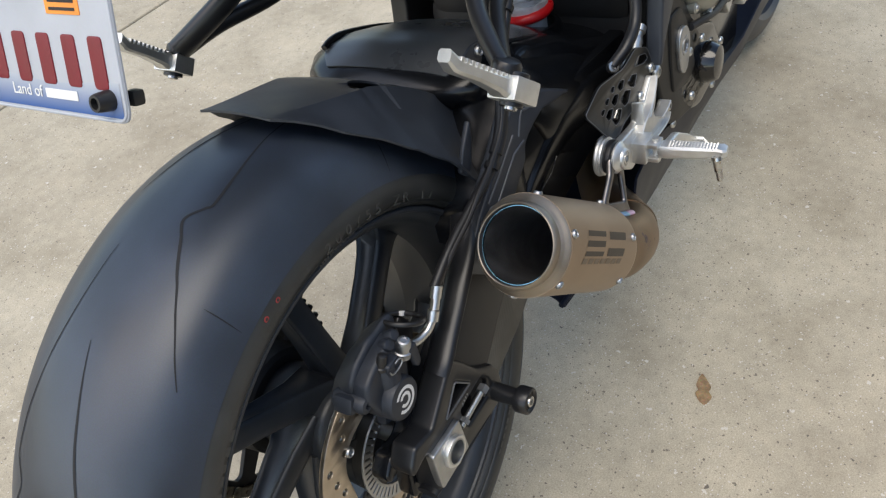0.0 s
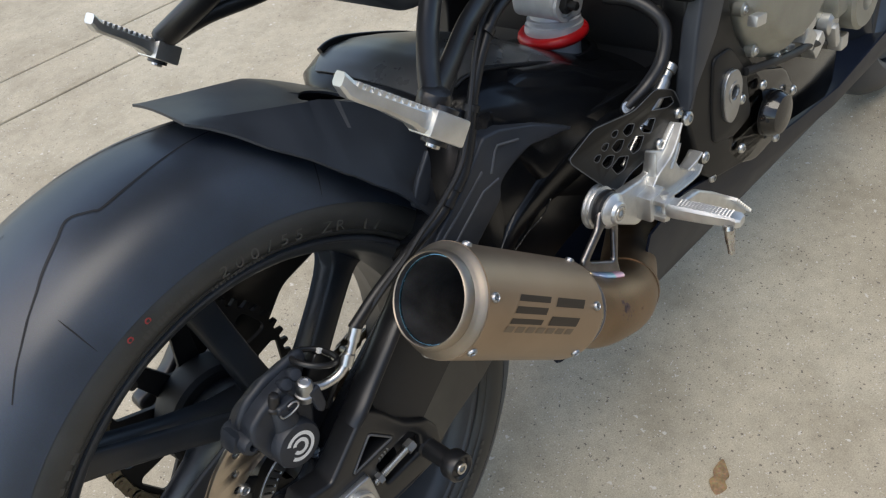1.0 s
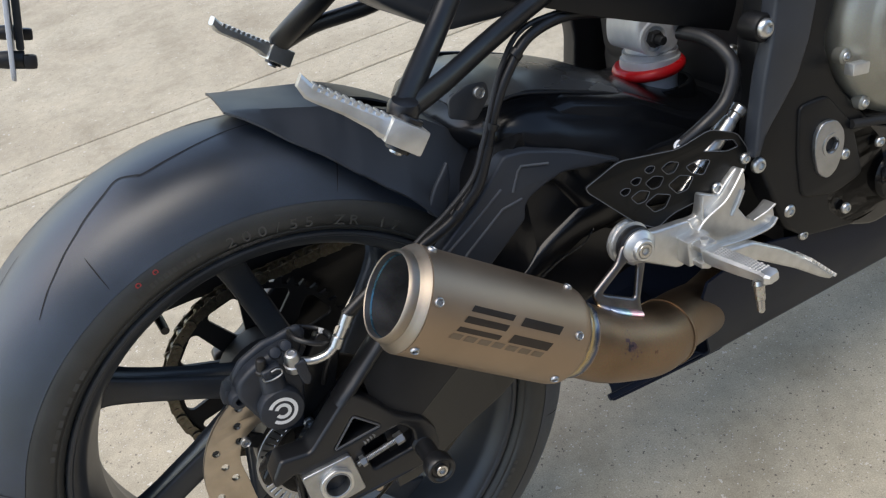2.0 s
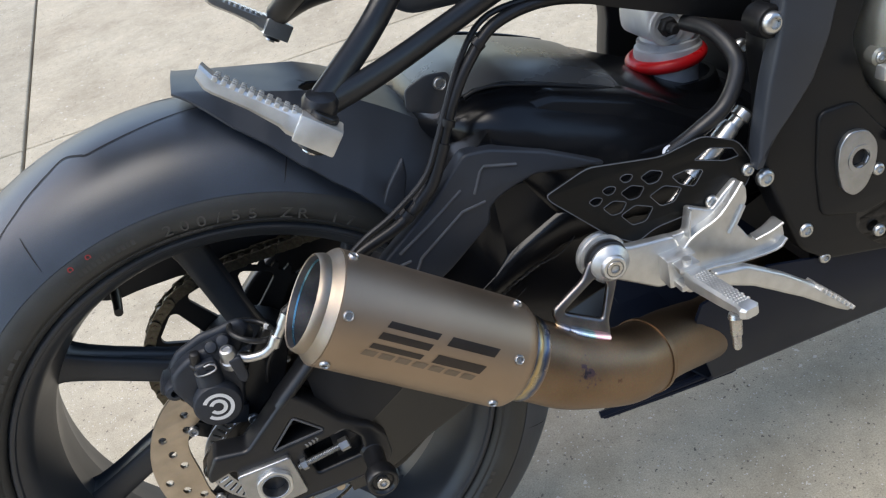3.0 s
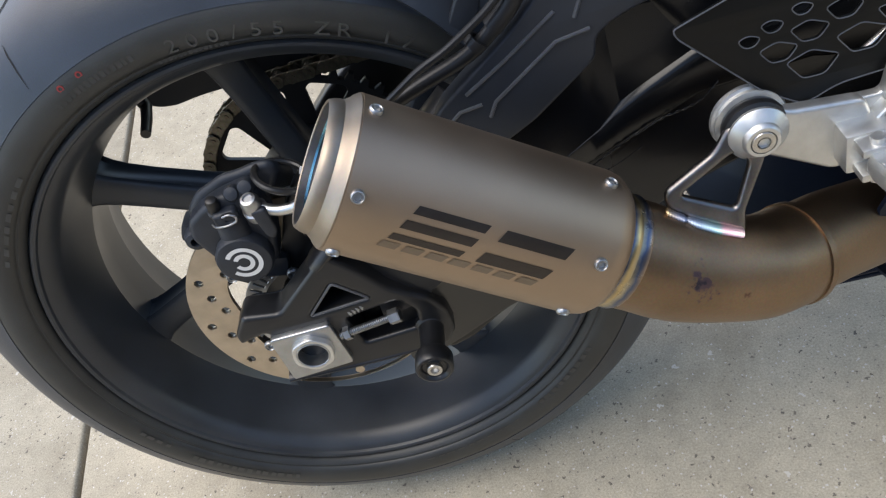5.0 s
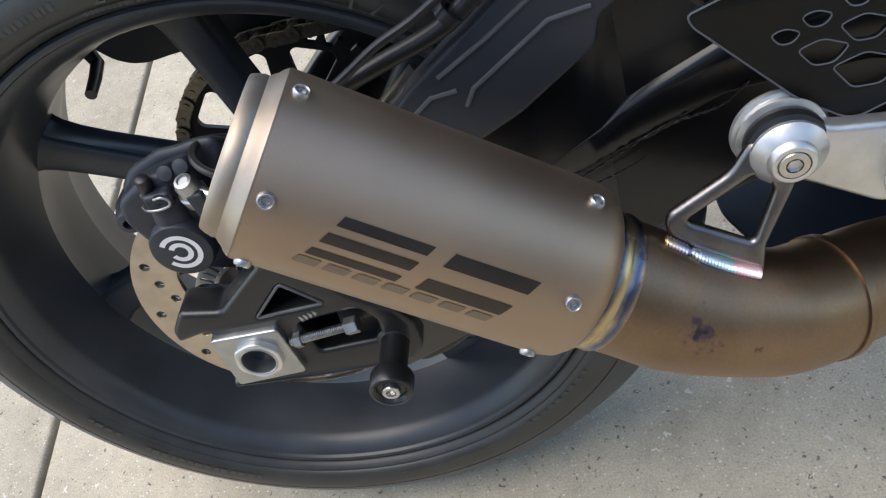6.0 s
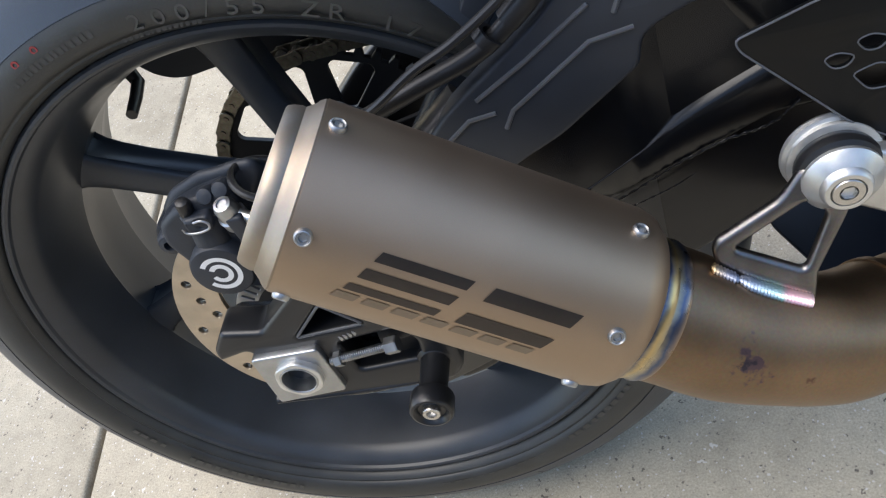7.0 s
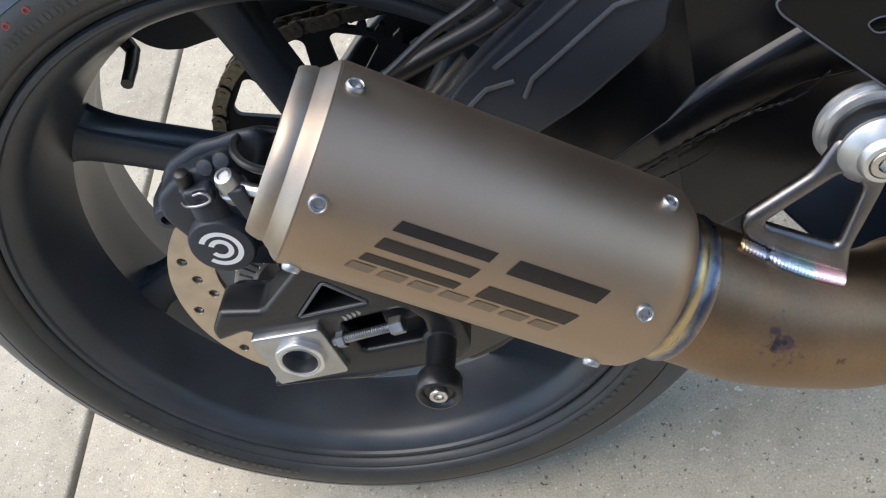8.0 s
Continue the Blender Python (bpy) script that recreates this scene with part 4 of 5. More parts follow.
brake_hose = part("brake_hose", rail([(0.068, -0.147, 0.162), (0.105, -0.146, 0.178), (0.150, -0.147, 0.193), (0.192, -0.149, 0.208), (0.222, -0.150, 0.233), (0.240, -0.148, 0.262), (0.256, -0.145, 0.290), (0.280, -0.141, 0.319), (0.312, -0.135, 0.340), (0.37, -0.12, 0.338), (0.45, -0.11, 0.31)], 0.0052, n=8), CABLE, bike, "black rear brake hose clipped to a sensor wire")
part("sensor_wire", rail([(0.030, -0.128, 0.092), (0.040, -0.140, 0.120), (0.066, -0.146, 0.152), (0.100, -0.151, 0.177), (0.131, -0.156, 0.195), (0.155, -0.157, 0.209), (0.181, -0.157, 0.220), (0.2155, -0.155, 0.2405), (0.235, -0.152, 0.267), (0.249, -0.148, 0.289), (0.273, -0.141, 0.323), (0.306, -0.133, 0.347), (0.37, -0.12, 0.345)], 0.0026, n=8, seg=10), CABLE, brake_hose)
part("hose_sleeve", rail([(0.206, -0.150, 0.219), (0.222, -0.150, 0.233), (0.240, -0.148, 0.262)], 0.0068, n=5), CABLE, brake_hose)
for q, d in (((0.194, -0.151, 0.213), (0.8, 0, 0.6)), ((0.248, -0.147, 0.278), (0.5, 0, 0.85)), ((0.29, -0.139, 0.330), (0.8, 0, 0.5))):
    part("clip", revolve([(-0.003, 0.0075), (0.003, 0.0075), (0.003, 0.005), (-0.003, 0.005)], q, d, 14, around=True), CABLE, brake_hose)
ring_f = frame_of((0.50, 0.05, 0.88), (0, 1, 0))
loop = [Vector((0.0346, -0.1286, 0.1475)) + ring_f @ Vector((0.0195 * math.cos(a), 0.0195 * math.sin(a), 0)) for a in [2 * math.pi * i / 12 for i in range(12)]]
part("wire_loop", tube(spline(loop + loop[:1], 4), 0.0026, 10), CABLE, brake_hose)
part("tie_band", box((0.005, 0.0045, 0.0045), Vector((0.0470, -0.1180, 0.1400)), ring_f, 0.0008), WHITE, brake_hose, "small white tie band")

# ---- silencer bracket, rearset, guard ----
def strap(pts, w, t, n=6):
    """A flat bent strap: w is its width to the side, t its thickness."""
    p = spline(pts, n)
    rings = []
    for k, q in enumerate(p):
        d = (p[min(k + 1, len(p) - 1)] - p[max(k - 1, 0)]).normalized()
        side = Vector((0, 1, 0)) - d * d.y
        side.normalize()
        up = d.cross(side)
        rings.append([q + side * (w * a) + up * (t * b) for a, b in ((-1, -0.5), (-0.85, -1), (0.85, -1), (1, -0.5), (1, 0.5), (0.85, 1), (-0.85, 1), (-1, 0.5))])
    return skin(bmesh.new(), rings)


FOOT = [(0.2760, -0.2312, 0.1096), (0.2903, -0.2330, 0.0974), (0.3046, -0.2355, 0.0881), (0.3196, -0.2368, 0.0799)]
frame_line = [(0.2790, 0.1030), (0.2778, 0.1130), (0.2805, 0.1175), (0.3113, 0.1325), (0.3220, 0.1455), (0.3330, 0.1460), (0.3440, 0.1330), (0.3394, 0.1198), (0.3237, 0.0916), (0.3230, 0.0860), (0.3214, 0.0760)]
opening = [(0.2872, 0.1122), (0.3228, 0.1298), (0.3311, 0.1216), (0.3185, 0.0940)]
bm = plate(rounded(frame_line, 0.004, 4), 0.0060, at=(0, -0.2180, 0), holes=[rounded(opening, 0.004, 4)], bevel=0.0024, res=3)
for v in bm.verts:
    v.co.y += 0.28 * (v.co.z - 0.108) - 0.0055
bracket = part("silencer_bracket", bm, STRAP, bike, "welded two-legged titanium silencer bracket")
foot_dir = Vector((0.50, -0.25, 0.80)).normalized()
bead_line = spline(FOOT, 40)
bead_r = [(0.0029 + 0.0009 * min(1, max(0, (k - 34) / 10)) - 0.0011 * max(0, 1 - abs(k - 32) / 5) + 0.0004 * (k % 4 - 1.5)) * min(1, (len(bead_line) + 1 - k) / 4, (k + 2) / 4) for k in range(len(bead_line))]
part("foot_weld", skin(bmesh.new(), [[q + foot_dir * (0.55 * r_ * math.cos(b)) + AX.cross(foot_dir) * (r_ * math.sin(b)) for b in [2 * math.pi * j / 12 for j in range(12)]] for q, r_ in zip(bead_line, bead_r)]), FOOTWELD, bracket, "rainbow weld bead")
part("rubber_mount", revolve([(0.1965, 0.019), (0.1975, 0.0222), (0.1992, 0.0230), (0.2015, 0.0226), (0.2024, 0.0209), (0.2031, 0.0209), (0.2039, 0.0216), (0.2052, 0.0212), (0.2065, 0.018), (0.207, 0.015), (0.2145, 0.015), (0.2160, 0.0165), (0.2170, 0.0178), (0.2188, 0.0178), (0.2205, 0.0164), (0.2240, 0.0116), (0.2270, 0.0106), (0.2276, 0.0098), (0.2276, 0.0078), (0.2260, 0.0076), (0.2260, 0.0005)], (0.338, 0, 0.137), R, 56), ALUCAST, bracket, "machined alloy mount with a rubber bush")
part("bush", revolve([(0.205, 0.0170), (0.207, 0.0188), (0.2105, 0.0194), (0.214, 0.0188), (0.216, 0.0160)], (0.338, 0, 0.137), R, 40), CABLE, bracket, "black rubber bush")
screw(bracket, (0.338, -0.2210, 0.137), R, 0.0074, SOCKET)

rear_out = [(0.345, 0.150), (0.358, 0.142), (0.400, 0.136), (0.413, 0.135), (0.418, 0.158), (0.440, 0.146), (0.452, 0.157), (0.466, 0.167), (0.475, 0.156), (0.475, 0.142), (0.462, 0.125), (0.476, 0.102), (0.492, 0.107), (0.503, 0.114), (0.508, 0.106), (0.510, 0.091), (0.497, 0.083), (0.461, 0.085), (0.434, 0.090), (0.383, 0.091), (0.338, 0.119)]
rearset = part("footrest_bracket", plate(rounded(rear_out, 0.004, 4), 0.008, at=(0, -0.207, 0), bevel=0.002, res=3), ALUCAST, bike, "silver cast footrest bracket")
part("arm", plate(rounded([(0.345, 0.152), (0.358, 0.143), (0.402, 0.137), (0.409, 0.112), (0.406, 0.093), (0.383, 0.090), (0.338, 0.119)], 0.006, 4), 0.011, at=(0, -0.2090, 0), bevel=0.003, res=3), ALUCAST, rearset)
part("flange", strap([(0.398, -0.213, 0.112), (0.407, -0.214, 0.126), (0.418, -0.214, 0.134), (0.440, -0.214, 0.142), (0.455, -0.213, 0.154), (0.467, -0.211, 0.165)], 0.007, 0.0016), ALUCAST, rearset)
part("flange", strap([(0.413, -0.213, 0.131), (0.4145, -0.213, 0.145), (0.4175, -0.212, 0.157)], 0.006, 0.0012), ALUCAST, rearset)
part("flange", strap([(0.477, -0.212, 0.104), (0.492, -0.214, 0.108), (0.503, -0.214, 0.112)], 0.006, 0.0014), ALUCAST, rearset)
part("flange", strap([(0.412, -0.212, 0.092), (0.434, -0.212, 0.092), (0.461, -0.212, 0.087), (0.497, -0.212, 0.0855), (0.508, -0.212, 0.093)], 0.005, 0.0014), ALUCAST, rearset)
part("crease", rail([(0.470, -0.2110, 0.140), (0.462, -0.2115, 0.128), (0.455, -0.2105, 0.117)], 0.0028), ALUCAST, rearset)
# rider's peg
p0, p1 = Vector((0.397, -0.232, 0.112)), Vector((0.406, -0.312, 0.114))
dp = (p1 - p0).normalized()
pf = frame_of(dp, (0, 0, 1))
rings = []
for s, w, h in ((0.010, 0.008, 0.008), (0.018, 0.0092, 0.0082), (0.05, 0.0084, 0.0075), (0.074, 0.0072, 0.0060), (0.080, 0.0088, 0.0055), (0.084, 0.006, 0.004)):
    rings.append([p0 + dp * s + pf @ Vector((w * c_, h * d_, 0)) for c_, d_ in ((-1, -0.6), (-0.7, -1), (0.7, -1), (1, -0.6), (1, 0.6), (0.75, 1), (-0.75, 1), (-1, 0.6))])
peg = part("rider_footrest", skin(bmesh.new(), rings), ALUCAST, rearset, "silver knurled rider footrest")
kn = bmesh.new()
for i in range(16):
    for j in range(5):
        q = p0 + dp * (0.022 + 0.0034 * i) + pf @ Vector((-0.0056 + 0.0026 * j + 0.0012 * (i % 2), 0.0074 - 0.0018 * i / 16, 0))
        box((0.0020, 0.0020, 0.0022), q, pf @ Matrix.Rotation(0.78, 3, "Z"), 0.0004, kn)
part("knurling", kn, ALUCAST, rearset)
part("peg_clevis", join(box((0.020, 0.020, 0.006), p0 + Vector((0, -0.002, 0.009)), None, 0.002), box((0.020, 0.020, 0.006), p0 + Vector((0, -0.002, -0.009)), None, 0.002), revolve([(-0.016, 0.0042), (0.016, 0.0042)], p0 + dp * 0.006, (0, 0, 1), 12), box((0.028, 0.022, 0.028), p0 + Vector((0.0, 0.012, 0)), None, 0.003)), ALUCAST, rearset)
part("hero_blob", revolve([(0, 0.0052), (0.004, 0.0060), (0.006, 0.0048), (0.018, 0.0046), (0.019, 0.0038), (0.029, 0.0034), (0.031, 0.0018)], (0.3975, -0.306, 0.112), (-0.10, -0.14, -0.75), 12), STEEL, rearset, "steel feeler bolt under the footrest")
lev = [(0.416, 0.110), (0.448, 0.104), (0.484, 0.080), (0.518, 0.052), (0.551, 0.015), (0.546, 0.013), (0.535, 0.020), (0.500, 0.048), (0.452, 0.081), (0.418, 0.096)]
lever = part("brake_pedal", plate(rounded(lev, 0.004), 0.010, at=(0, -0.243, 0), bevel=0.003), ALUCAST, bike, "silver brake pedal with a serrated tip")
part("toe_pad", join(*[box((0.0022, 0.022, 0.004), (0.514 + 0.0045 * i, -0.244, 0.0545 - 0.0047 * i), Matrix.Rotation(0.85, 3, "Y"), 0.0006) for i in range(8)]), ALUCAST, lever)
guard_out = [(0.300, 0.212), (0.338, 0.223), (0.403, 0.209), (0.442, 0.214), (0.474, 0.198), (0.487, 0.174), (0.480, 0.154), (0.448, 0.138), (0.431, 0.147), (0.389, 0.146), (0.370, 0.138), (0.346, 0.156), (0.302, 0.206)]


def drop(cx, cz, w, h, turn):
    t = radians(turn)
    return rounded([(cx + x * math.cos(t) - z * math.sin(t), cz + x * math.sin(t) + z * math.cos(t)) for x, z in ((-w, 0), (-w * 0.2, h), (w, h * 0.8), (w * 0.7, -h * 0.6), (-w * 0.1, -h))], 0.003, 3)


gh = [rounded([(0.432, 0.195), (0.447, 0.201), (0.469, 0.193), (0.474, 0.184), (0.461, 0.184)], 0.002), rounded([(0.410, 0.188), (0.426, 0.189), (0.440, 0.183), (0.430, 0.171), (0.417, 0.178)], 0.003)]
for (cx, cz), sz in zip([(0.3695, 0.2015), (0.3920, 0.1940), (0.3530, 0.1960), (0.3730, 0.1865), (0.4020, 0.1725), (0.3400, 0.1905), (0.3555, 0.1785), (0.3740, 0.1645)], (0.0065, 0.0105, 0.0068, 0.0110, 0.0150, 0.0066, 0.0110, 0.0150)):
    gh.append(drop(cx, cz, sz, sz * 0.62, -20))
guard = part("heel_guard", plate(rounded(guard_out, 0.008, 4), 0.003, at=(0, -0.203, 0), holes=gh, bevel=0.0006), GUARD, bike, "black heel guard plate with teardrop holes")
# thin pale tubes paint the lit rim of the guard and its holes
ge = [(x, -0.2046, z) for x, z in rounded(guard_out, 0.008, 4)]
edges = [tube(ge + ge[:1], 0.0005, 6)]
for ring in gh:
    he = [(x, -0.2045, z) for x, z in ring]
    edges.append(tube(he + he[:1], 0.0004, 6))
part("edge_highlight", join(*edges), EMBOSS, guard)
for q in ((0.444, -0.205, 0.151), (0.481, -0.205, 0.168)):
    screw(guard, q, R, 0.006, ALUSCREW)
master = part("brake_master_cylinder", join(revolve([(0, 0.009), (0.05, 0.009), (0.055, 0.007)], (0.437, -0.190, 0.172), (0.75, -0.02, 0.65), 20), revolve([(0, 0.0065), (0.012, 0.0065), (0.013, 0.0085), (0.02, 0.0085), (0.022, 0.006)], (0.475, -0.191, 0.203), (0.8, 0, 0.6), 14)), ALU, bike, "bare alloy brake master cylinder behind the guard")
part("pushrod", tube([(0.437, -0.19, 0.172), (0.40, -0.19, 0.145)], 0.003), STEEL, master)
part("reservoir_hose", rail([(0.425, -0.182, 0.198), (0.445, -0.192, 0.213), (0.472, -0.193, 0.228), (0.489, -0.188, 0.252), (0.491, -0.176, 0.268), (0.488, -0.152, 0.280), (0.480, -0.125, 0.284)], 0.0070, n=8, seg=18), CABLE, master, "thick black rubber hose")
screw(master, (0.424, -0.182, 0.197), (-0.5, -0.6, 0.5), 0.0065, SOCKET)

# ---- hugger ----
keys = [(82.8, 0.043, 0.046, 0.0), (80.5, 0.045, 0.058, 0.004), (78, 0.047, 0.074, 0.0105), (75, 0.050, 0.086, 0.021), (70, 0.056, 0.104, 0.033), (65, 0.061, 0.118, 0.049), (60, 0.064, 0.125, 0.059), (55, 0.067, 0.129, 0.065), (47, 0.069, 0.131, 0.078), (40, 0.071, 0.132, 0.084)]
bm = bmesh.new()
grid = []
angles = [82.8 - 42.8 * k / 68 for k in range(69)]
hole_at = lambda a_, y_: math.hypot((a_ - 59.5) / 5.6, (y_ + 0.040 + 0.0016 * (a_ - 59.5)) / 0.017)
for a in angles:
    w_top, w_side, drop_ = [float(np.interp(-a, [-q[0] for q in keys], [q[i] for q in keys])) for i in (1, 2, 3)]
    r0 = 0.3508 + 0.004 * (83 - a) / 36
    if a > 64:
        r0 = (0.3508 + 0.0021 * (82.8 - a) / 18.8) * math.cos(radians(9.4)) / math.cos(radians(a - 73.4))
    c, s = math.cos(radians(a)), math.sin(radians(a))
    half = [(w_top * k / 12, r0 - 0.0025 * (k / 12) ** 2) for k in range(13)] + [(w_top + (w_side - w_top) * k / 3, r0 - 0.0025 - drop_ * k / 3) for k in (1, 2, 3)]
    line = [(-y, r) for y, r in half[::-1]] + [(y * 0.82, r) for y, r in half[1:]]
    row = []
    for y, r in line:
        h_ = hole_at(a, y)
        aa, yy = a, y
        if 0.72 < h_ < 1.3:
            aa, yy = 59.5 + (a - 59.5) / h_, -0.040 - 0.0016 * (a - 59.5) / h_ + (y + 0.040 + 0.0016 * (a - 59.5)) / h_
        row.append(bm.verts.new((r * math.cos(radians(aa)), yy, r * math.sin(radians(aa)))))
    grid.append(row)
for i in range(len(grid) - 1):
    am = (angles[i] + angles[i + 1]) / 2
    for j in range(len(grid[0]) - 1):
        quad = (grid[i][j].co, grid[i][j + 1].co, grid[i + 1][j + 1].co, grid[i + 1][j].co)
        if all(hole_at(math.degrees(math.atan2(q.z, q.x)), q.y) < 1.02 for q in quad):
            continue
        bm.faces.new((grid[i][j], grid[i][j + 1], grid[i + 1][j + 1], grid[i + 1][j]))
bmesh.ops.recalc_face_normals(bm, faces=bm.faces)
bmesh.ops.solidify(bm, geom=bm.faces[:], thickness=0.0022)
hugger = part("rear_hugger", bm, MATTE, bike, "matte black plastic hugger over the tyre", sharp=17)
part("hugger_fin", plate(rounded([(0.176, 0.212), (0.188, 0.232), (0.208, 0.254), (0.207, 0.236), (0.198, 0.212), (0.188, 0.200)], 0.004), 0.006, at=(0, -0.124, 0), bevel=0.002), MATTE, hugger)
part("hugger_tab", plate(rounded([(0.222, 0.288), (0.248, 0.276), (0.266, 0.294), (0.266, 0.309), (0.246, 0.312), (0.226, 0.306)], 0.005), 0.003, at=(0, -0.118, 0), bevel=0.001), MATTE, hugger)
screw(hugger, (0.256, -0.121, 0.302), R, 0.006, BUTTON)

# smooth cover that carries the hugger forward over the swingarm
cover_rows = []
for x in np.linspace(0.252, 0.425, 20):
    half_w = 0.098 - 0.02 * max(0, (0.276 - x) / 0.024)
    cover_rows.append([(x, y, body_top(x, min(abs(y), 0.104)) + 0.0032) for y in np.linspace(-half_w, half_w, 17)])
bm = skin(bmesh.new(), cover_rows, closed=False)
bmesh.ops.recalc_face_normals(bm, faces=bm.faces)
bmesh.ops.solidify(bm, geom=bm.faces[:], thickness=0.002)
part("hugger_front", bm, COVER, hugger, "smooth dark grey plastic cover", sharp=40)
part("cover_lip", rail([(x, 0.098, body_top(x, 0.098) + 0.0055) for x in (0.278, 0.29, 0.31, 0.35, 0.39, 0.425)], 0.0042), CABLE, hugger)
part("cover_lip", rail([(x, -0.0995, body_top(x, 0.0995) + 0.0015) for x in (0.278, 0.29, 0.31, 0.35, 0.39, 0.425)], 0.0018), CABLE, hugger)

# ---- subframe, passenger footrests ----
def passenger_side(s):
    y = lambda v: s * v - (0.022 if s > 0 else 0)
    low = 0.013 if s > 0 else 0.0
    hang = part("footrest_hanger", rail([(0.150 + low, y(0.212), 0.347 - low), (0.172 + low / 2, y(0.190), 0.356 - low / 2), (0.205, y(0.162), 0.372), (0.245, y(0.140), 0.402), (0.28, y(0.125), 0.43)], 0.0105 + low / 4, n=6, flat=0.8), SATIN, bike, "black forked passenger footrest hanger")
    part("strut", rail([(0.151 + low, y(0.211), 0.344 - low), (0.200, y(0.182), 0.345), (0.26, y(0.150), 0.352), (0.325, y(0.132), 0.366), (0.40, y(0.115), 0.38)], 0.0095, n=6, flat=0.8), SATIN, hang)
    part("knuckle", revolve([(-0.006, 0.006), (-0.005, 0.0125), (0.004, 0.0130), (0.008, 0.0105), (0.0095, 0.004)], (0.150 + low, y(0.214), 0.3465 - low), (0.35, 0.3 * s, 1), 20), SATIN, hang)
    b0, b1 = Vector((0.1425 + low, y(0.2225), 0.3320 - low)), Vector((0.0840 + low, y(0.2085), 0.3830 - low))
    d = (b1 - b0).normalized()
    f = frame_of(d, (-0.35, -0.15 * s, 1))
    rings = []
    for t, w, h, o in ((0.008, 0.0095, 0.009, 0.0), (0.020, 0.0100, 0.0085, 0.0), (0.026, 0.0090, 0.0070, 0.001), (0.05, 0.0085, 0.0055, 0.002), (0.074, 0.0080, 0.0055, 0.002), (0.080, 0.0075, 0.006, 0.003), (0.088, 0.0065, 0.005, 0.007)):
        rings.append([b0 + d * t + f @ Vector((w * c_, h * d_ + o, 0)) for c_, d_ in ((-1, -0.6), (-0.7, -1), (0.7, -1), (1, -0.6), (1, 0.6), (0.75, 1), (-0.75, 1), (-1, 0.6))])
    pg = part("passenger_footrest", skin(bmesh.new(), rings), ALUCAST, hang, "silver toothed passenger footrest")
    tb = bmesh.new()
    for i in range(10):
        for j in range(3):
            q = b0 + d * (0.020 + 0.0062 * i) + f @ Vector((-0.006 + 0.006 * j, 0.0075, 0))
            box((0.0048, 0.0040, 0.0038), q, f, 0.0009, tb)
    part("teeth", tb, ALUCAST, hang)
    part("pivot_block", box((0.029, 0.0200, 0.031), b0, f, 0.0022), ALUCAST, hang)
    part("washer", join(revolve([(0.0102, 0.0105), (0.0135, 0.0108), (0.0142, 0.0100), (0.0142, 0.001)], b0, f @ Vector((0, 1, 0)), 20), revolve([(-0.0135, 0.001), (-0.0135, 0.0098), (-0.0125, 0.0102), (-0.0101, 0.0100)], b0, f @ Vector((0, 1, 0)), 20)), SATIN, hang)
    part("pivot_pin", revolve([(-0.0165, 0.001), (-0.0165, 0.0048), (-0.0158, 0.0056), (-0.0130, 0.0058)], b0, f @ Vector((0, 1, 0)), 12), STEEL, hang)
    return hang


passenger_side(-1)
passenger_side(1)
sub = part("subframe", strap([(0.28, -0.125, 0.402), (0.34, -0.122, 0.372), (0.42, -0.122, 0.335), (0.54, -0.126, 0.285)], 0.011, 0.017), FRAMEBLACK, bike, "black subframe under the seat")
part("rail", rail([(0.28, 0.125, 0.402), (0.34, 0.122, 0.372), (0.42, 0.122, 0.335), (0.54, 0.126, 0.285)], 0.015, flat=0.7), SATIN, sub)
part("undertray", plate(rounded([(0.14, 0.46), (0.206, 0.392), (0.256, 0.352), (0.345, 0.344), (0.43, 0.35), (0.50, 0.40), (0.40, 0.46)], 0.01), 0.17, at=(0, 0, 0), bevel=0.012), MATTE, sub, "matte black tail undertray")

# ---- plate ----
PB = Vector((-0.0985, -0.0855, 0.432))
upv = Vector((math.sin(radians(19)), 0, math.cos(radians(19))))
pm = Matrix((Vector((0, -1, 0)), upv, Vector((0, -1, 0)).cross(upv))).transposed()
pc = PB + Vector((0, 0.089, 0)) + upv * 0.051
plate_ob = part("number_plate", plate(rounded([(-0.089, -0.051), (0.089, -0.051), (0.089, 0.051), (-0.089, 0.051)], 0.010, 5), 0.0022, pm, at=pc, bevel=0.0006), PLATEWHITE, bike, "white, blue and red metal number plate")
pt = lambda x, z, h=0.0014: pc + pm @ Vector((x, z, h))
# blue foot, red bars and sticker of the plate
rows = []
for k in range(9):
    x = -0.0845 + 0.169 * k / 8
    rows.append([pt(x, -0.0475, 0.0015), pt(x, -0.038, 0.0015), pt(x, -0.0265 + 0.002 * math.sin(k), 0.0015)])
part("blue_band", skin(bmesh.new(), rows, closed=False), BLUEFADE, plate_ob, "blue band fading to white")
for k in range(6):
    x = -0.070 + 0.0275 * k
    part("red_bar", plate(rounded([(x - 0.0070, -0.030), (x + 0.0070, -0.030), (x + 0.0070, 0.004), (x - 0.0070, 0.004)], 0.003), 0.0016, pm, at=pc + pm @ Vector((0, 0, 0.0012)), bevel=0.0004), PLATERED, plate_ob, "raised red bar")
me = text_mesh("Land of", 0.0115, WHITE, "slogan", Matrix.Translation(pt(0.001, -0.036, 0.0019)) @ pm.to_4x4(), align="RIGHT")
part("slogan", me, None, plate_ob, "small white slogan")
part("slogan_bar", plate(rounded([(0.005, -0.0395), (0.040, -0.0395), (0.040, -0.0330), (0.005, -0.0330)], 0.001), 0.0004, pm, at=pc + pm @ Vector((0, 0, 0.0019)), bevel=0.0001), WHITE, plate_ob)
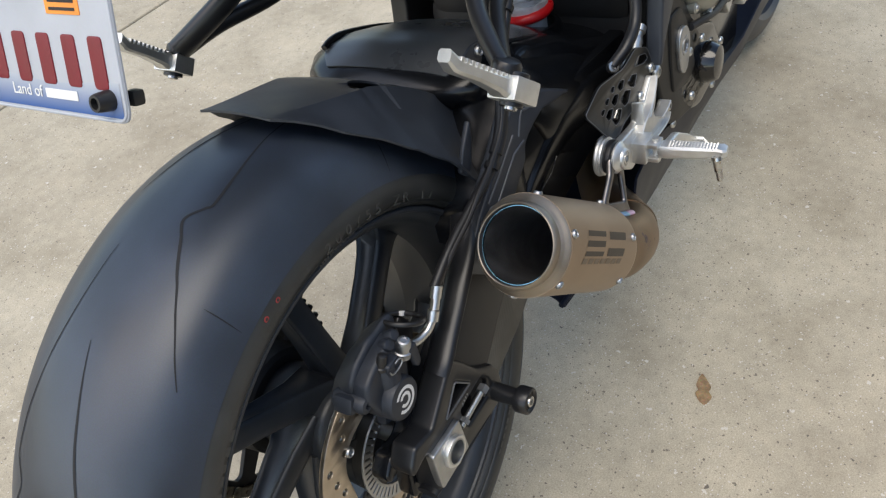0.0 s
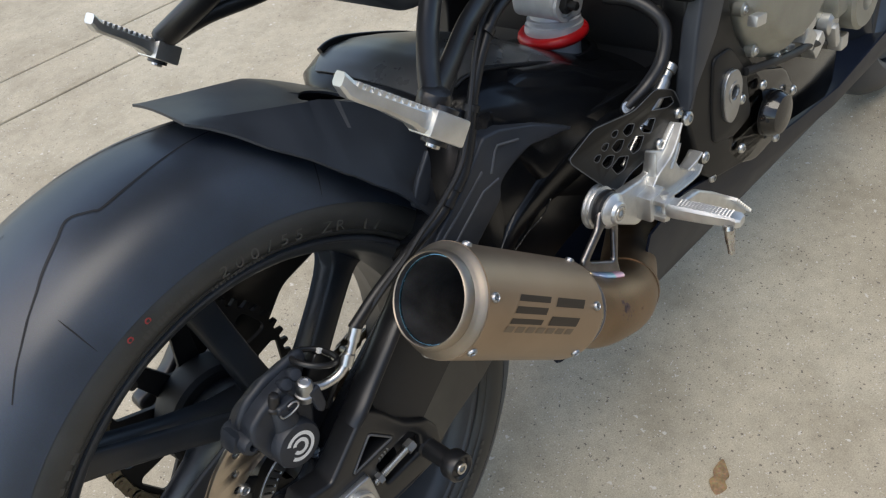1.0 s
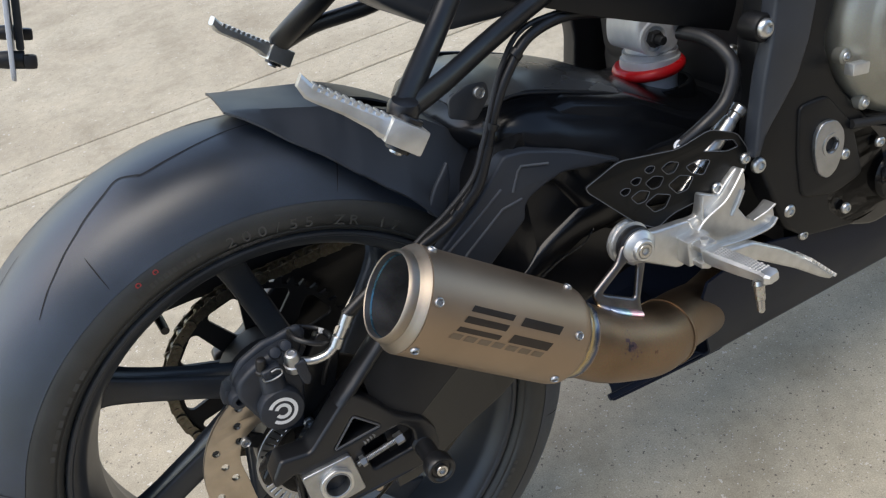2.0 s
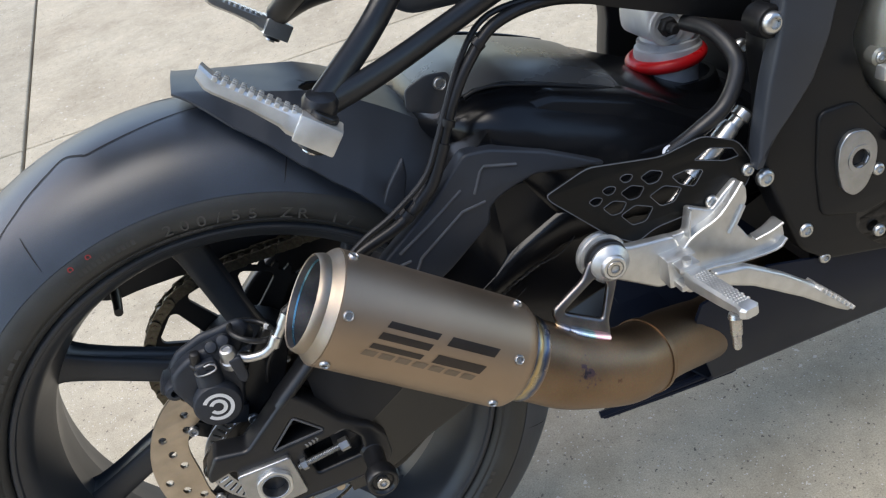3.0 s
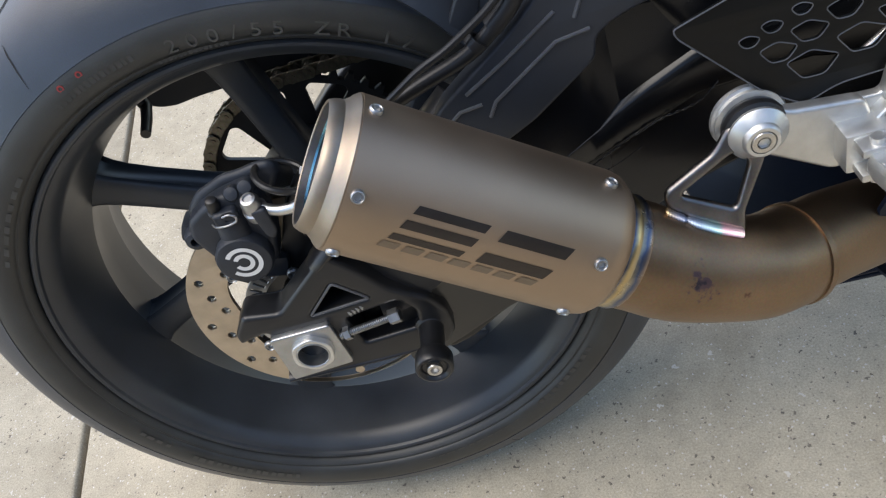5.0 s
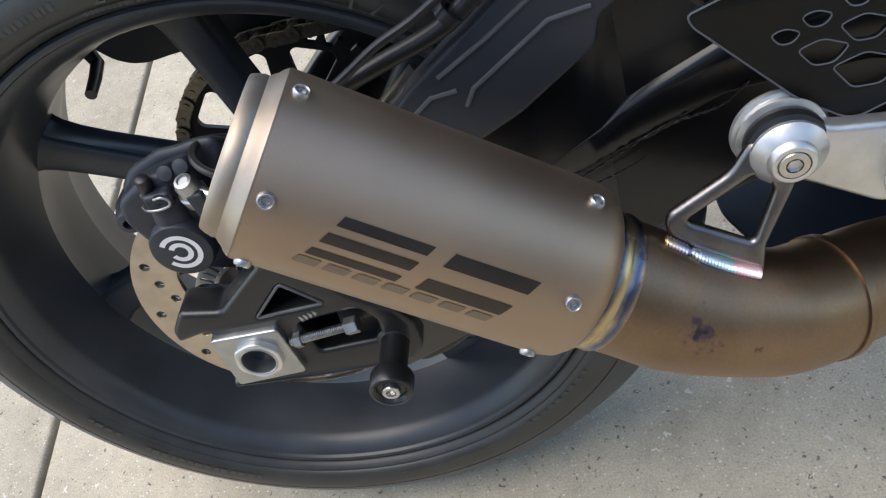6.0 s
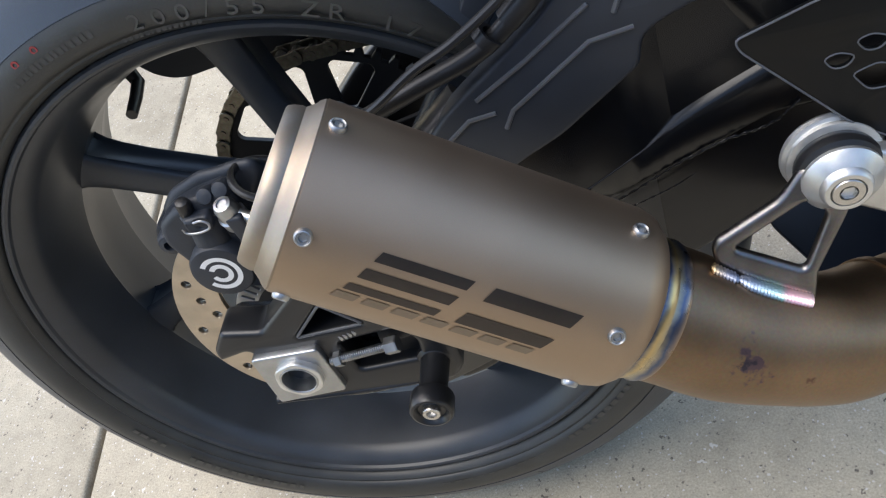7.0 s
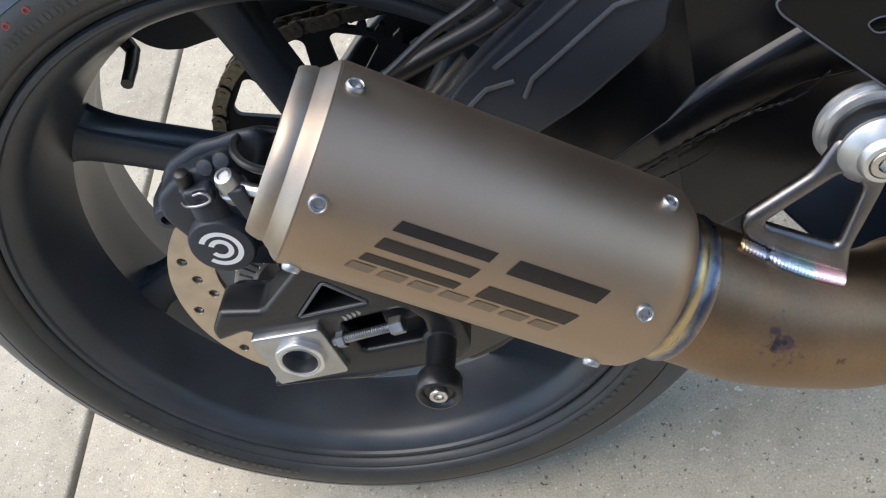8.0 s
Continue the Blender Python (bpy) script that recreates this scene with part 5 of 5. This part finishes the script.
part("sticker", plate(rounded([(0.023, 0.0165), (0.058, 0.0165), (0.058, 0.034), (0.023, 0.034)], 0.001), 0.0008, pm, at=pc + pm @ Vector((0, 0, 0.0013)), bevel=0.0002), ORANGE, plate_ob, "orange renewal sticker")
part("sticker_bar", join(*[plate([(0.027, z), (0.054, z), (0.054, z + h), (0.027, z + h)], 0.0004, pm, at=pc + pm @ Vector((0, 0, 0.0019)), bevel=0.0001) for z, h in ((0.0190, 0.002), (0.0240, 0.007))]), DARK, plate_ob)
part("plate_rim", tube([pt(x, z, 0.0012) for x, z in rounded([(-0.0875, -0.0495), (0.0875, -0.0495), (0.0875, 0.0495), (-0.0875, 0.0495)], 0.010, 5)] + [pt(*rounded([(-0.0875, -0.0495), (0.0875, -0.0495), (0.0875, 0.0495), (-0.0875, 0.0495)], 0.010, 5)[0], 0.0012)], 0.0012, 8), PLATEWHITE, plate_ob)
for x in (-0.073, 0.073):
    part("rubber_cap", revolve([(-0.010, 0.0070), (0.002, 0.0070), (0.010, 0.0062), (0.012, 0.0056), (0.012, 0.0038), (0.008, 0.0036), (0.008, 0.0005)], pt(x, -0.036), pm @ Vector((0, 0, 1)), 20), CABLE, plate_ob, "black rubber cap")
    part("wing_nut", box((0.009, 0.011, 0.010), pt(x + 0.008, -0.036, -0.012), pm, 0.003), CABLE, plate_ob)
part("plate_holder", join(box((0.10, 0.09, 0.006), pt(0, 0.012, -0.006), pm, 0.002), tube([pt(0, 0.03, -0.008), (-0.03, 0, 0.50), (0.10, 0, 0.50), (0.2, 0, 0.45)], 0.02, 12)), MATTE, plate_ob)

# ---- shock absorber ----
shock = part("shock_absorber", revolve([(-0.06, 0.030), (0.020, 0.030), (0.022, 0.0335), (0.030, 0.0345), (0.036, 0.0335), (0.037, 0.031), (0.043, 0.031), (0.044, 0.0275), (0.052, 0.0265), (0.056, 0.024), (0.09, 0.024), (0.092, 0.02)], (0.519, 0, 0.186), (0.10, 0, 1), 40), SHOCKGREY, bike, "grey shock absorber with a red spring")
shock.location = (-0.009, -0.028, 0.010)
part("clevis", plate(rounded([(0.499, 0.246), (0.550, 0.232), (0.560, 0.256), (0.548, 0.290), (0.512, 0.297), (0.500, 0.275)], 0.012, 4), 0.058, at=(-0.012, 0, -0.006), bevel=0.004), SHOCKGREY, shock)
part("clevis_boss", revolve([(0.028, 0.019), (0.032, 0.0185), (0.032, 0.014), (0.028, 0.0135), (0.028, 0.001)], (0.508, 0, 0.251), R, 28), SHOCKGREY, shock)
part("clevis_bolt", join(revolve([(0.02, 0.0095), (0.036, 0.0095), (0.037, 0.008), (0.037, 0.0005)], (0.508, 0, 0.251), R, 6), revolve([(0.036, 0.005), (0.046, 0.005), (0.047, 0.004), (0.047, 0.0005)], (0.508, 0, 0.251), R, 14)), DARK, shock)
coil = []
for k in range(84, 110):
    a = 2 * math.pi * k / 24
    coil.append((0.519 + 0.035 * math.cos(a), 0.035 * math.sin(a), 0.2110))
part("spring", tube(coil, 0.0064, 14), RED, shock, "red coil spring")
part("hose_stub", rail([(0.535, -0.03, 0.262), (0.55, -0.045, 0.262)], 0.006), STEEL, shock)

# ---- frame, engine and belly pan ----
frame_out = [(0.497, 0.160), (0.508, 0.214), (0.505, 0.270), (0.522, 0.325), (0.515, 0.42), (0.70, 0.42), (0.66, 0.34), (0.612, 0.300), (0.590, 0.250), (0.604, 0.205), (0.632, 0.168), (0.672, 0.120), (0.690, 0.030), (0.640, 0.022), (0.560, 0.040), (0.532, 0.062), (0.516, 0.105)]
main = part("main_frame", plate(rounded(frame_out, 0.010, 4), 0.030, at=(0, -0.188, 0), bevel=0.005, res=3), FRAMEBLACK, bike, "black cast frame round the swingarm pivot")
part("frame_arm", plate(rounded([(0.483, 0.168), (0.490, 0.205), (0.499, 0.243), (0.510, 0.278), (0.520, 0.330), (0.524, 0.40), (0.575, 0.40), (0.566, 0.298), (0.556, 0.265), (0.540, 0.233), (0.521, 0.212), (0.505, 0.196)], 0.004, 3), 0.020, at=(0, -0.2075, 0), bevel=0.004, res=3), MATTE, main, "matte black frame arm")
part("frame_side", plate(rounded(frame_out, 0.010, 4), 0.030, at=(0.035, 0.188, 0), bevel=0.005), SATIN, main)
part("pivot_recess", plate(rounded([(0.552, 0.196), (0.548, 0.140), (0.552, 0.092), (0.600, 0.078), (0.640, 0.086), (0.625, 0.150), (0.590, 0.195)], 0.010, 4), 0.006, at=(0, -0.203, 0), bevel=0.003), FRAMEBLACK, main)
oval = [(0.566, 0.140), (0.569, 0.160), (0.579, 0.170), (0.597, 0.167), (0.608, 0.150), (0.606, 0.128), (0.595, 0.109), (0.583, 0.104), (0.571, 0.114)]
part("pivot_insert", plate(rounded(oval, 0.010, 4), 0.007, at=(0, -0.2075, 0), bevel=0.0015, holes=[circle_at(0.589, 0.141, 0.0095, 6)]), AXLESTEEL, main, "oval alloy swingarm pivot insert with a hex recess")
part("pivot_socket", revolve([(0.200, 0.013), (0.2118, 0.0128), (0.2118, 0.0092), (0.2035, 0.0090), (0.2035, 0.0005)], (0.589, 0, 0.141), R, 24), AXLESTEEL, main)
for q, r, m_ in (((0.497, -0.205, 0.154), 0.0085, ALUSCREW), ((0.537, -0.202, 0.083), 0.0075, ALUSCREW), ((0.558, -0.20, 0.043), 0.006, ALUSCREW), ((0.506, -0.168, 0.262), 0.0075, ALUSCREW)):
    screw(main, q, R, r, m_)
part("lug_boss", revolve([(0.19, 0.0135), (0.208, 0.0135), (0.211, 0.012), (0.211, 0.002)], (0.508, 0, 0.291), R, 28), FRAMEBLACK, main)
screw(main, (0.508, -0.211, 0.291), R, 0.0095, ALUSCREW)
engine = part("engine_block", box((0.34, 0.35, 0.22), (0.82, 0.0, 0.215), Matrix.Rotation(radians(14), 3, "Y"), 0.02), ENGINE, bike, "grey four-cylinder engine block")
part("oil_sump", box((0.36, 0.34, 0.16), (0.82, 0.0, 0.045), Matrix.Rotation(radians(10), 3, "Y"), 0.03), GLOSS, engine, "gloss black lower crankcase")
part("clutch_cover", revolve([(0.17, 0.104), (0.200, 0.104), (0.206, 0.102), (0.214, 0.096), (0.221, 0.086), (0.224, 0.083), (0.229, 0.080), (0.232, 0.075), (0.233, 0.0005)], (0.712, 0, 0.240), R, 64), ENGINE, engine, "round silver clutch cover")
for k in range(7):
    a = radians(150 + 36 * k)
    q = Vector((0.712 + 0.104 * math.cos(a), -0.2, 0.240 + 0.104 * math.sin(a)))
    part("cover_lug", join(revolve([(0, 0.008), (0.010, 0.008), (0.012, 0.006)], q, R, 14), box((0.014, 0.012, 0.012), q + Vector((0.006 * -math.cos(a), 0.0, 0.006 * -math.sin(a))), None, 0.003)), ENGINE, engine)
    screw(engine, q + Vector((0, -0.011, 0)), R, 0.005, ALUSCREW)
part("sight_lug", box((0.022, 0.012, 0.012), (0.606, -0.226, 0.221), Matrix.Rotation(radians(10), 3, "Y"), 0.002), ALUCAST, engine)
low = [(0.590, 0.150), (0.640, 0.148), (0.690, 0.124), (0.735, 0.104), (0.765, 0.060), (0.735, 0.016), (0.660, 0.010), (0.612, 0.030), (0.584, 0.060)]
lower = part("water_pump_cover", plate(rounded(low, 0.012, 4), 0.05, at=(0, -0.178, 0), bevel=0.006), GLOSS, engine, "gloss black lower engine cover")
part("pump_dome", revolve([(0.20, 0.030), (0.212, 0.029), (0.222, 0.024), (0.224, 0.016), (0.225, 0.0005)], (0.690, 0, 0.064), R, 32), GLOSS, engine)
for x, z in ((0.609, 0.122), (0.660, 0.116), (0.611, 0.056), (0.742, 0.070), (0.700, 0.024)):
    screw(engine, (x, -0.2085, z), R, 0.0062, ALUSCREW)
part("cylinder_side", join(box((0.20, 0.30, 0.20), (0.90, 0, 0.16), Matrix.Rotation(radians(30), 3, "Y"), 0.015), *[box((0.022 + 0.012 * (k % 2), 0.03, 0.014 + 0.010 * (k % 3)), (0.775 + 0.043 * k, -0.175 - 0.006 * (k % 2), 0.108 - 0.016 * k + 0.012 * (k % 2)), Matrix.Rotation(0.4 + 0.3 * k, 3, "Y"), 0.004) for k in range(5)], revolve([(0, 0.012), (0.02, 0.012), (0.024, 0.008)], (0.82, -0.172, 0.125), R, 16), revolve([(0, 0.017), (0.014, 0.017), (0.018, 0.012)], (0.905, -0.172, 0.088), R, 20)), ALUCAST, engine)
part("water_neck", join(revolve([(0.15, 0.045), (0.20, 0.045), (0.205, 0.040), (0.205, 0.018), (0.18, 0.016), (0.18, 0.001)], (0.975, 0, 0.10), R, 32), box((0.05, 0.05, 0.03), (0.925, -0.17, 0.11), None, 0.006)), ENGINE, engine)
part("oil_pipe", rail([(0.62, -0.207, 0.151), (0.67, -0.212, 0.140), (0.74, -0.205, 0.118), (0.83, -0.19, 0.09), (0.9, -0.18, 0.06)], 0.005), DARK, engine)
part("crankcase", join(box((0.16, 0.32, 0.20), (0.65, 0.0, 0.10), None, 0.02), box((0.16, 0.30, 0.28), (0.645, 0.0, 0.32), None, 0.02)), DARK, engine)

rows = []
for x, top, yt in ((0.420, 0.030, 0.200), (0.427, 0.044, 0.200), (0.50, 0.056, 0.198), (0.56, 0.040, 0.196), (0.66, 0.014, 0.193), (0.80, -0.010, 0.190), (0.95, -0.030, 0.185), (1.15, -0.030, 0.175), (1.30, 0.0, 0.165)):
    xb = x + 0.028 * (x < 0.46)
    half = [(yt, top, x), (yt - 0.004, top - 0.03, x), (0.166, -0.078, xb), (0.158, -0.088, xb), (0.11, -0.106, xb), (0.05, -0.118, xb), (0, -0.12, xb)]
    line = [(-y, z, xx) for y, z, xx in half] + [(y, z, xx) for y, z, xx in half[-2::-1]]
    rows.append([(xx, y, z) for y, z, xx in line])
bm = skin(bmesh.new(), rows, closed=False)
bmesh.ops.recalc_face_normals(bm, faces=bm.faces)
bmesh.ops.solidify(bm, geom=bm.faces[:], thickness=0.003)
pan = part("belly_pan", bm, PANBLACK, bike, "dark blue-black belly pan", sharp=30)
part("pan_tail", plate(rounded([(0.334, -0.121), (0.348, -0.106), (0.368, -0.040), (0.345, 0.018), (0.340, 0.118), (0.40, 0.128), (0.50, 0.15), (0.50, -0.131), (0.42, -0.127)], 0.01), 0.004, Matrix.Identity(3), at=(0, 0, -0.116), bevel=0.001), PANBLACK, pan)
part("pan_lip", tube([(0.336, -0.117, -0.113), (0.42, -0.124, -0.110), (0.495, -0.130, -0.106)], 0.004, 8), PANBLACK, pan)
# front wheel far ahead, half hidden by the pan
front = part("front_tyre", revolve([(y, r - 0.027) for y, r in tread_ring] + [(0.09, 0.23), (-0.09, 0.23)], (1.54, -0.025, -0.022), (0, 1, 0), 72, around=True), RUBBER, bike, "front tyre of the motorcycle")
front.scale, front.location = (1, 0.62, 1), (0, -0.017, 0)

# ---- printing on the silencer and the tyre ----
def patch(s0, s1, a0, a1, lean, n=10, lift=0.00025):
    """A slanted block wrapped on the silencer: along s, round by angle."""
    rows = []
    for i in range(n + 1):
        a = a0 + (a1 - a0) * i / n
        sh = lean * (a - a0)
        d = NV * math.cos(radians(a)) + UV * math.sin(radians(a))
        rows.append([along(s0 + sh + (s1 - s0) * k / 3) + d * (RB + lift) for k in range(4)])
    return skin(bmesh.new(), rows, closed=False)


LN = 0.00036
for s0, s1, bars in ((0.0225, 0.0640, ((-33.5, -27), (-45.5, -38.5), (-56, -50.5))), (0.0735, 0.1150, ((-36.5, -27), (-56, -46.5)))):
    for a0, a1 in bars:
        part("printed_block", patch(s0 + LN * (a0 + 56), s1 + LN * (a0 + 56), a0, a1, LN, 5), PRINT, silencer, "dark slanted printed bar")
for k in range(7):
    part("printed_bar", patch(0.0185 + 0.0137 * k, 0.0185 + 0.0137 * k + 0.0105, -65, -58.5, LN, 4), PALEPRINT, silencer, "small pale printed bar")


def wall_text(word, a0, step, size, r, y=-0.1046):
    """Raised letters round the sidewall, read from outside."""
    for k, ch in enumerate(word):
        if ch == " ":
            continue
        a = radians(a0 - step * k)
        x = Vector((math.sin(a), 0, -math.cos(a)))
        z = Vector((math.cos(a), 0, math.sin(a)))
        m = Matrix((x, z, x.cross(z))).transposed()
        me = text_mesh(ch, size, SIDEMARK, "letter", Matrix.Translation(Vector((r * math.cos(a), y, r * math.sin(a)))) @ m.to_4x4() @ Matrix.Diagonal((1.25, 1, 1, 1)), 0.0005)
        part("letter", me, None, wheel)


def wall_bars(a0, a1, n, r0, r1, y=-0.1046):
    for k in range(n):
        b0 = a0 + (a1 - a0) * k / n
        b1 = a0 + (a1 - a0) * (k + 0.50 + 0.28 * ((k * 7) % 5) / 4) / n
        bm = bmesh.new()
        rows = [[Vector((WC[0] + r * math.cos(radians(b)), y, r * math.sin(radians(b)))) for r in (r0, r1)] for b in (b0, (b0 + b1) / 2, b1)]
        skin(bm, rows, closed=False)
        bmesh.ops.solidify(bm, geom=bm.faces[:], thickness=0.0006)
        part("letter_bar", bm, BARMARK, wheel)


wall_text("200/55 ZR 17", 89.5, 3.25, 0.0135, 0.2520, -0.1050)
wall_bars(112, 96.5, 15, 0.2530, 0.2580, -0.1056)
wall_bars(94, 82, 14, 0.2425, 0.2450, -0.1030)
wall_bars(-118, -143.8, 14, 0.2500, 0.2565, -0.1056)
wall_bars(-149, -157.5, 4, 0.2475, 0.2520, -0.1052)
wall_bars(-35, -56, 9, 0.2460, 0.2515)
wall_bars(-62, -88, 10, 0.2490, 0.2525)
wall_bars(20, -10, 12, 0.2455, 0.2515)
wall_bars(150, 128, 8, 0.2470, 0.2520)

# ---- upper body, above the view ----
def shell(name, rows, material, parent, label, sharp=40):
    return part(name, skin(bmesh.new(), rows), material, parent, label, sharp)


def hull(x, z0, z1, w, n=20, p=2.6):
    return body_section(x, z0, z1, w, n, p)


shell("tail_unit", [hull(*q) for q in ((-0.10, 0.585, 0.60, 0.02), (-0.05, 0.56, 0.62, 0.06), (0.08, 0.50, 0.60, 0.105), (0.22, 0.455, 0.56, 0.125), (0.36, 0.44, 0.53, 0.13), (0.46, 0.44, 0.51, 0.12))], GLOSS, bike, "black tail unit")
shell("rider_seat", [hull(*q) for q in ((0.24, 0.535, 0.565, 0.10), (0.30, 0.50, 0.55, 0.13), (0.42, 0.48, 0.525, 0.125), (0.54, 0.48, 0.53, 0.10), (0.60, 0.50, 0.56, 0.08))], MATTE, bike, "black rider seat")
shell("fuel_tank", [hull(*q) for q in ((0.55, 0.45, 0.54, 0.08), (0.60, 0.42, 0.60, 0.13), (0.72, 0.40, 0.68, 0.17), (0.88, 0.40, 0.70, 0.18), (1.0, 0.42, 0.66, 0.15), (1.06, 0.45, 0.60, 0.10))], GLOSS, bike, "black fuel tank")
shell("upper_fairing", [hull(*q) for q in ((0.98, 0.28, 0.55, 0.20), (1.10, 0.26, 0.62, 0.24), (1.30, 0.30, 0.68, 0.22), (1.48, 0.40, 0.66, 0.14), (1.56, 0.46, 0.58, 0.06))], GLOSS, bike, "black nose fairing")
front_wheel = part("front_wheel", revolve([(-0.045, 0.224), (-0.045, 0.205), (-0.01, 0.195), (0.01, 0.195), (0.045, 0.205), (0.045, 0.224)], (1.54, -0.025, -0.022), (0, 1, 0), 64, around=True), RIM, bike, "black front wheel")
for k in range(7):
    a = 2 * math.pi * k / 7
    u = Vector((math.cos(a), 0, math.sin(a)))
    part("spoke", tube([Vector((1.54, -0.025, -0.022)) + u * r for r in (0.03, 0.1, 0.2)], 0.012, 8), RIM, front_wheel)
part("hub", revolve([(-0.05, 0.035), (0.05, 0.035)], (1.54, -0.025, -0.022), (0, 1, 0), 24), RIM, front_wheel)
for s in (-1, 1):
    part("fork_leg", tube([(1.54, -0.025 + 0.105 * s, -0.03), (1.41, -0.015 + 0.105 * s, 0.22), (1.26, 0.105 * s, 0.52)], 0.027, 16), SATIN, front_wheel)
part("front_mudguard", tube([Vector((1.54 + 0.325 * math.cos(a), -0.025, -0.022 + 0.325 * math.sin(a))) for a in [radians(30 + 10 * k) for k in range(12)]], 0.055, 12, flat=1.0), GLOSS, front_wheel)
part("side_stand", tube([(0.72, 0.15, -0.06), (0.69, 0.24, -0.16), (0.67, 0.3255, -0.278)], [0.012, 0.010], 10), SATIN, bike, "black side stand down on the concrete")

# ---- ground: concrete slabs with recessed joints, a dry leaf ----
ground = tagged(new("ground", finish(box((600, 600, 0.1), (0, 0, -0.068), bevel=0.001), "ground", BED)), "packed earth bed under the concrete slabs", "ground", kind="structure")
jx = lambda y: -0.476 - 0.05 * y


def slab(x0, x1, y0, y1, left=False, right=False):
    """One slab; left or right names a side that follows the slanting joint."""
    def edge_x(x, y, slant):
        return jx(y) + x if slant else x
    pts = [(edge_x(x, y, slant), y + 0.03 * edge_x(x, y, slant)) for x, y, slant in ((x0, y0, left), (x1, y0, right), (x1, y1, right), (x0, y1, left))]
    part("slab", plate(pts, 0.05, Matrix.Identity(3), at=(0, 0, -0.025), bevel=0.006, res=2), CONC, ground)


for y0, y1 in ((-4.6, -1.504), (-1.496, 1.486), (1.494, 1.695), (1.701, 4.7), (4.71, 40)):
    slab(0.0045, 3.2, y0, y1, left=True)
    slab(3.21, 40, y0, y1)
    slab(-3.5, -0.0045, y0, y1, right=True)
    slab(-40, -3.51, y0, y1)
leaf_pts = [(0, -0.030), (0.006, -0.020), (0.011, -0.008), (0.008, 0.002), (0.014, 0.010), (0.009, 0.022), (0.002, 0.030), (-0.004, 0.024), (-0.011, 0.016), (-0.006, 0.006), (-0.012, -0.004), (-0.006, -0.018)]
lf = plate(rounded(leaf_pts, 0.003, 2), 0.0014, Matrix.Identity(3), bevel=0.0004)
for v in lf.verts:
    v.co.z += 0.10 * abs(v.co.x) + 0.0015 * math.sin(v.co.y * 190)
lf.transform(pose(0.463, -0.307, 0.0012, 0, 0, 112))
leaf = tagged(new("dry_leaf", finish(lf, "dry_leaf", LEAF)), "curled brown dry leaf lying on the concrete", "leaf")

# unseen wall added behind the camera to block low sky and darken reflections
wall = tagged(new("unseen_wall", finish(box((14, 0.25, 2.8), (3.0, -4.4, 1.4), bevel=0.004), "unseen_wall", SIDING)), "unseen grey board wall added to block low sky light", "wall", kind="structure")
for k in range(14):
    part("board", box((13.98, 0.03, 0.19), (3.0, -4.262, 0.10 + 0.2 * k), Matrix.Rotation(radians(3), 3, "X"), 0.003), SIDING, wall)
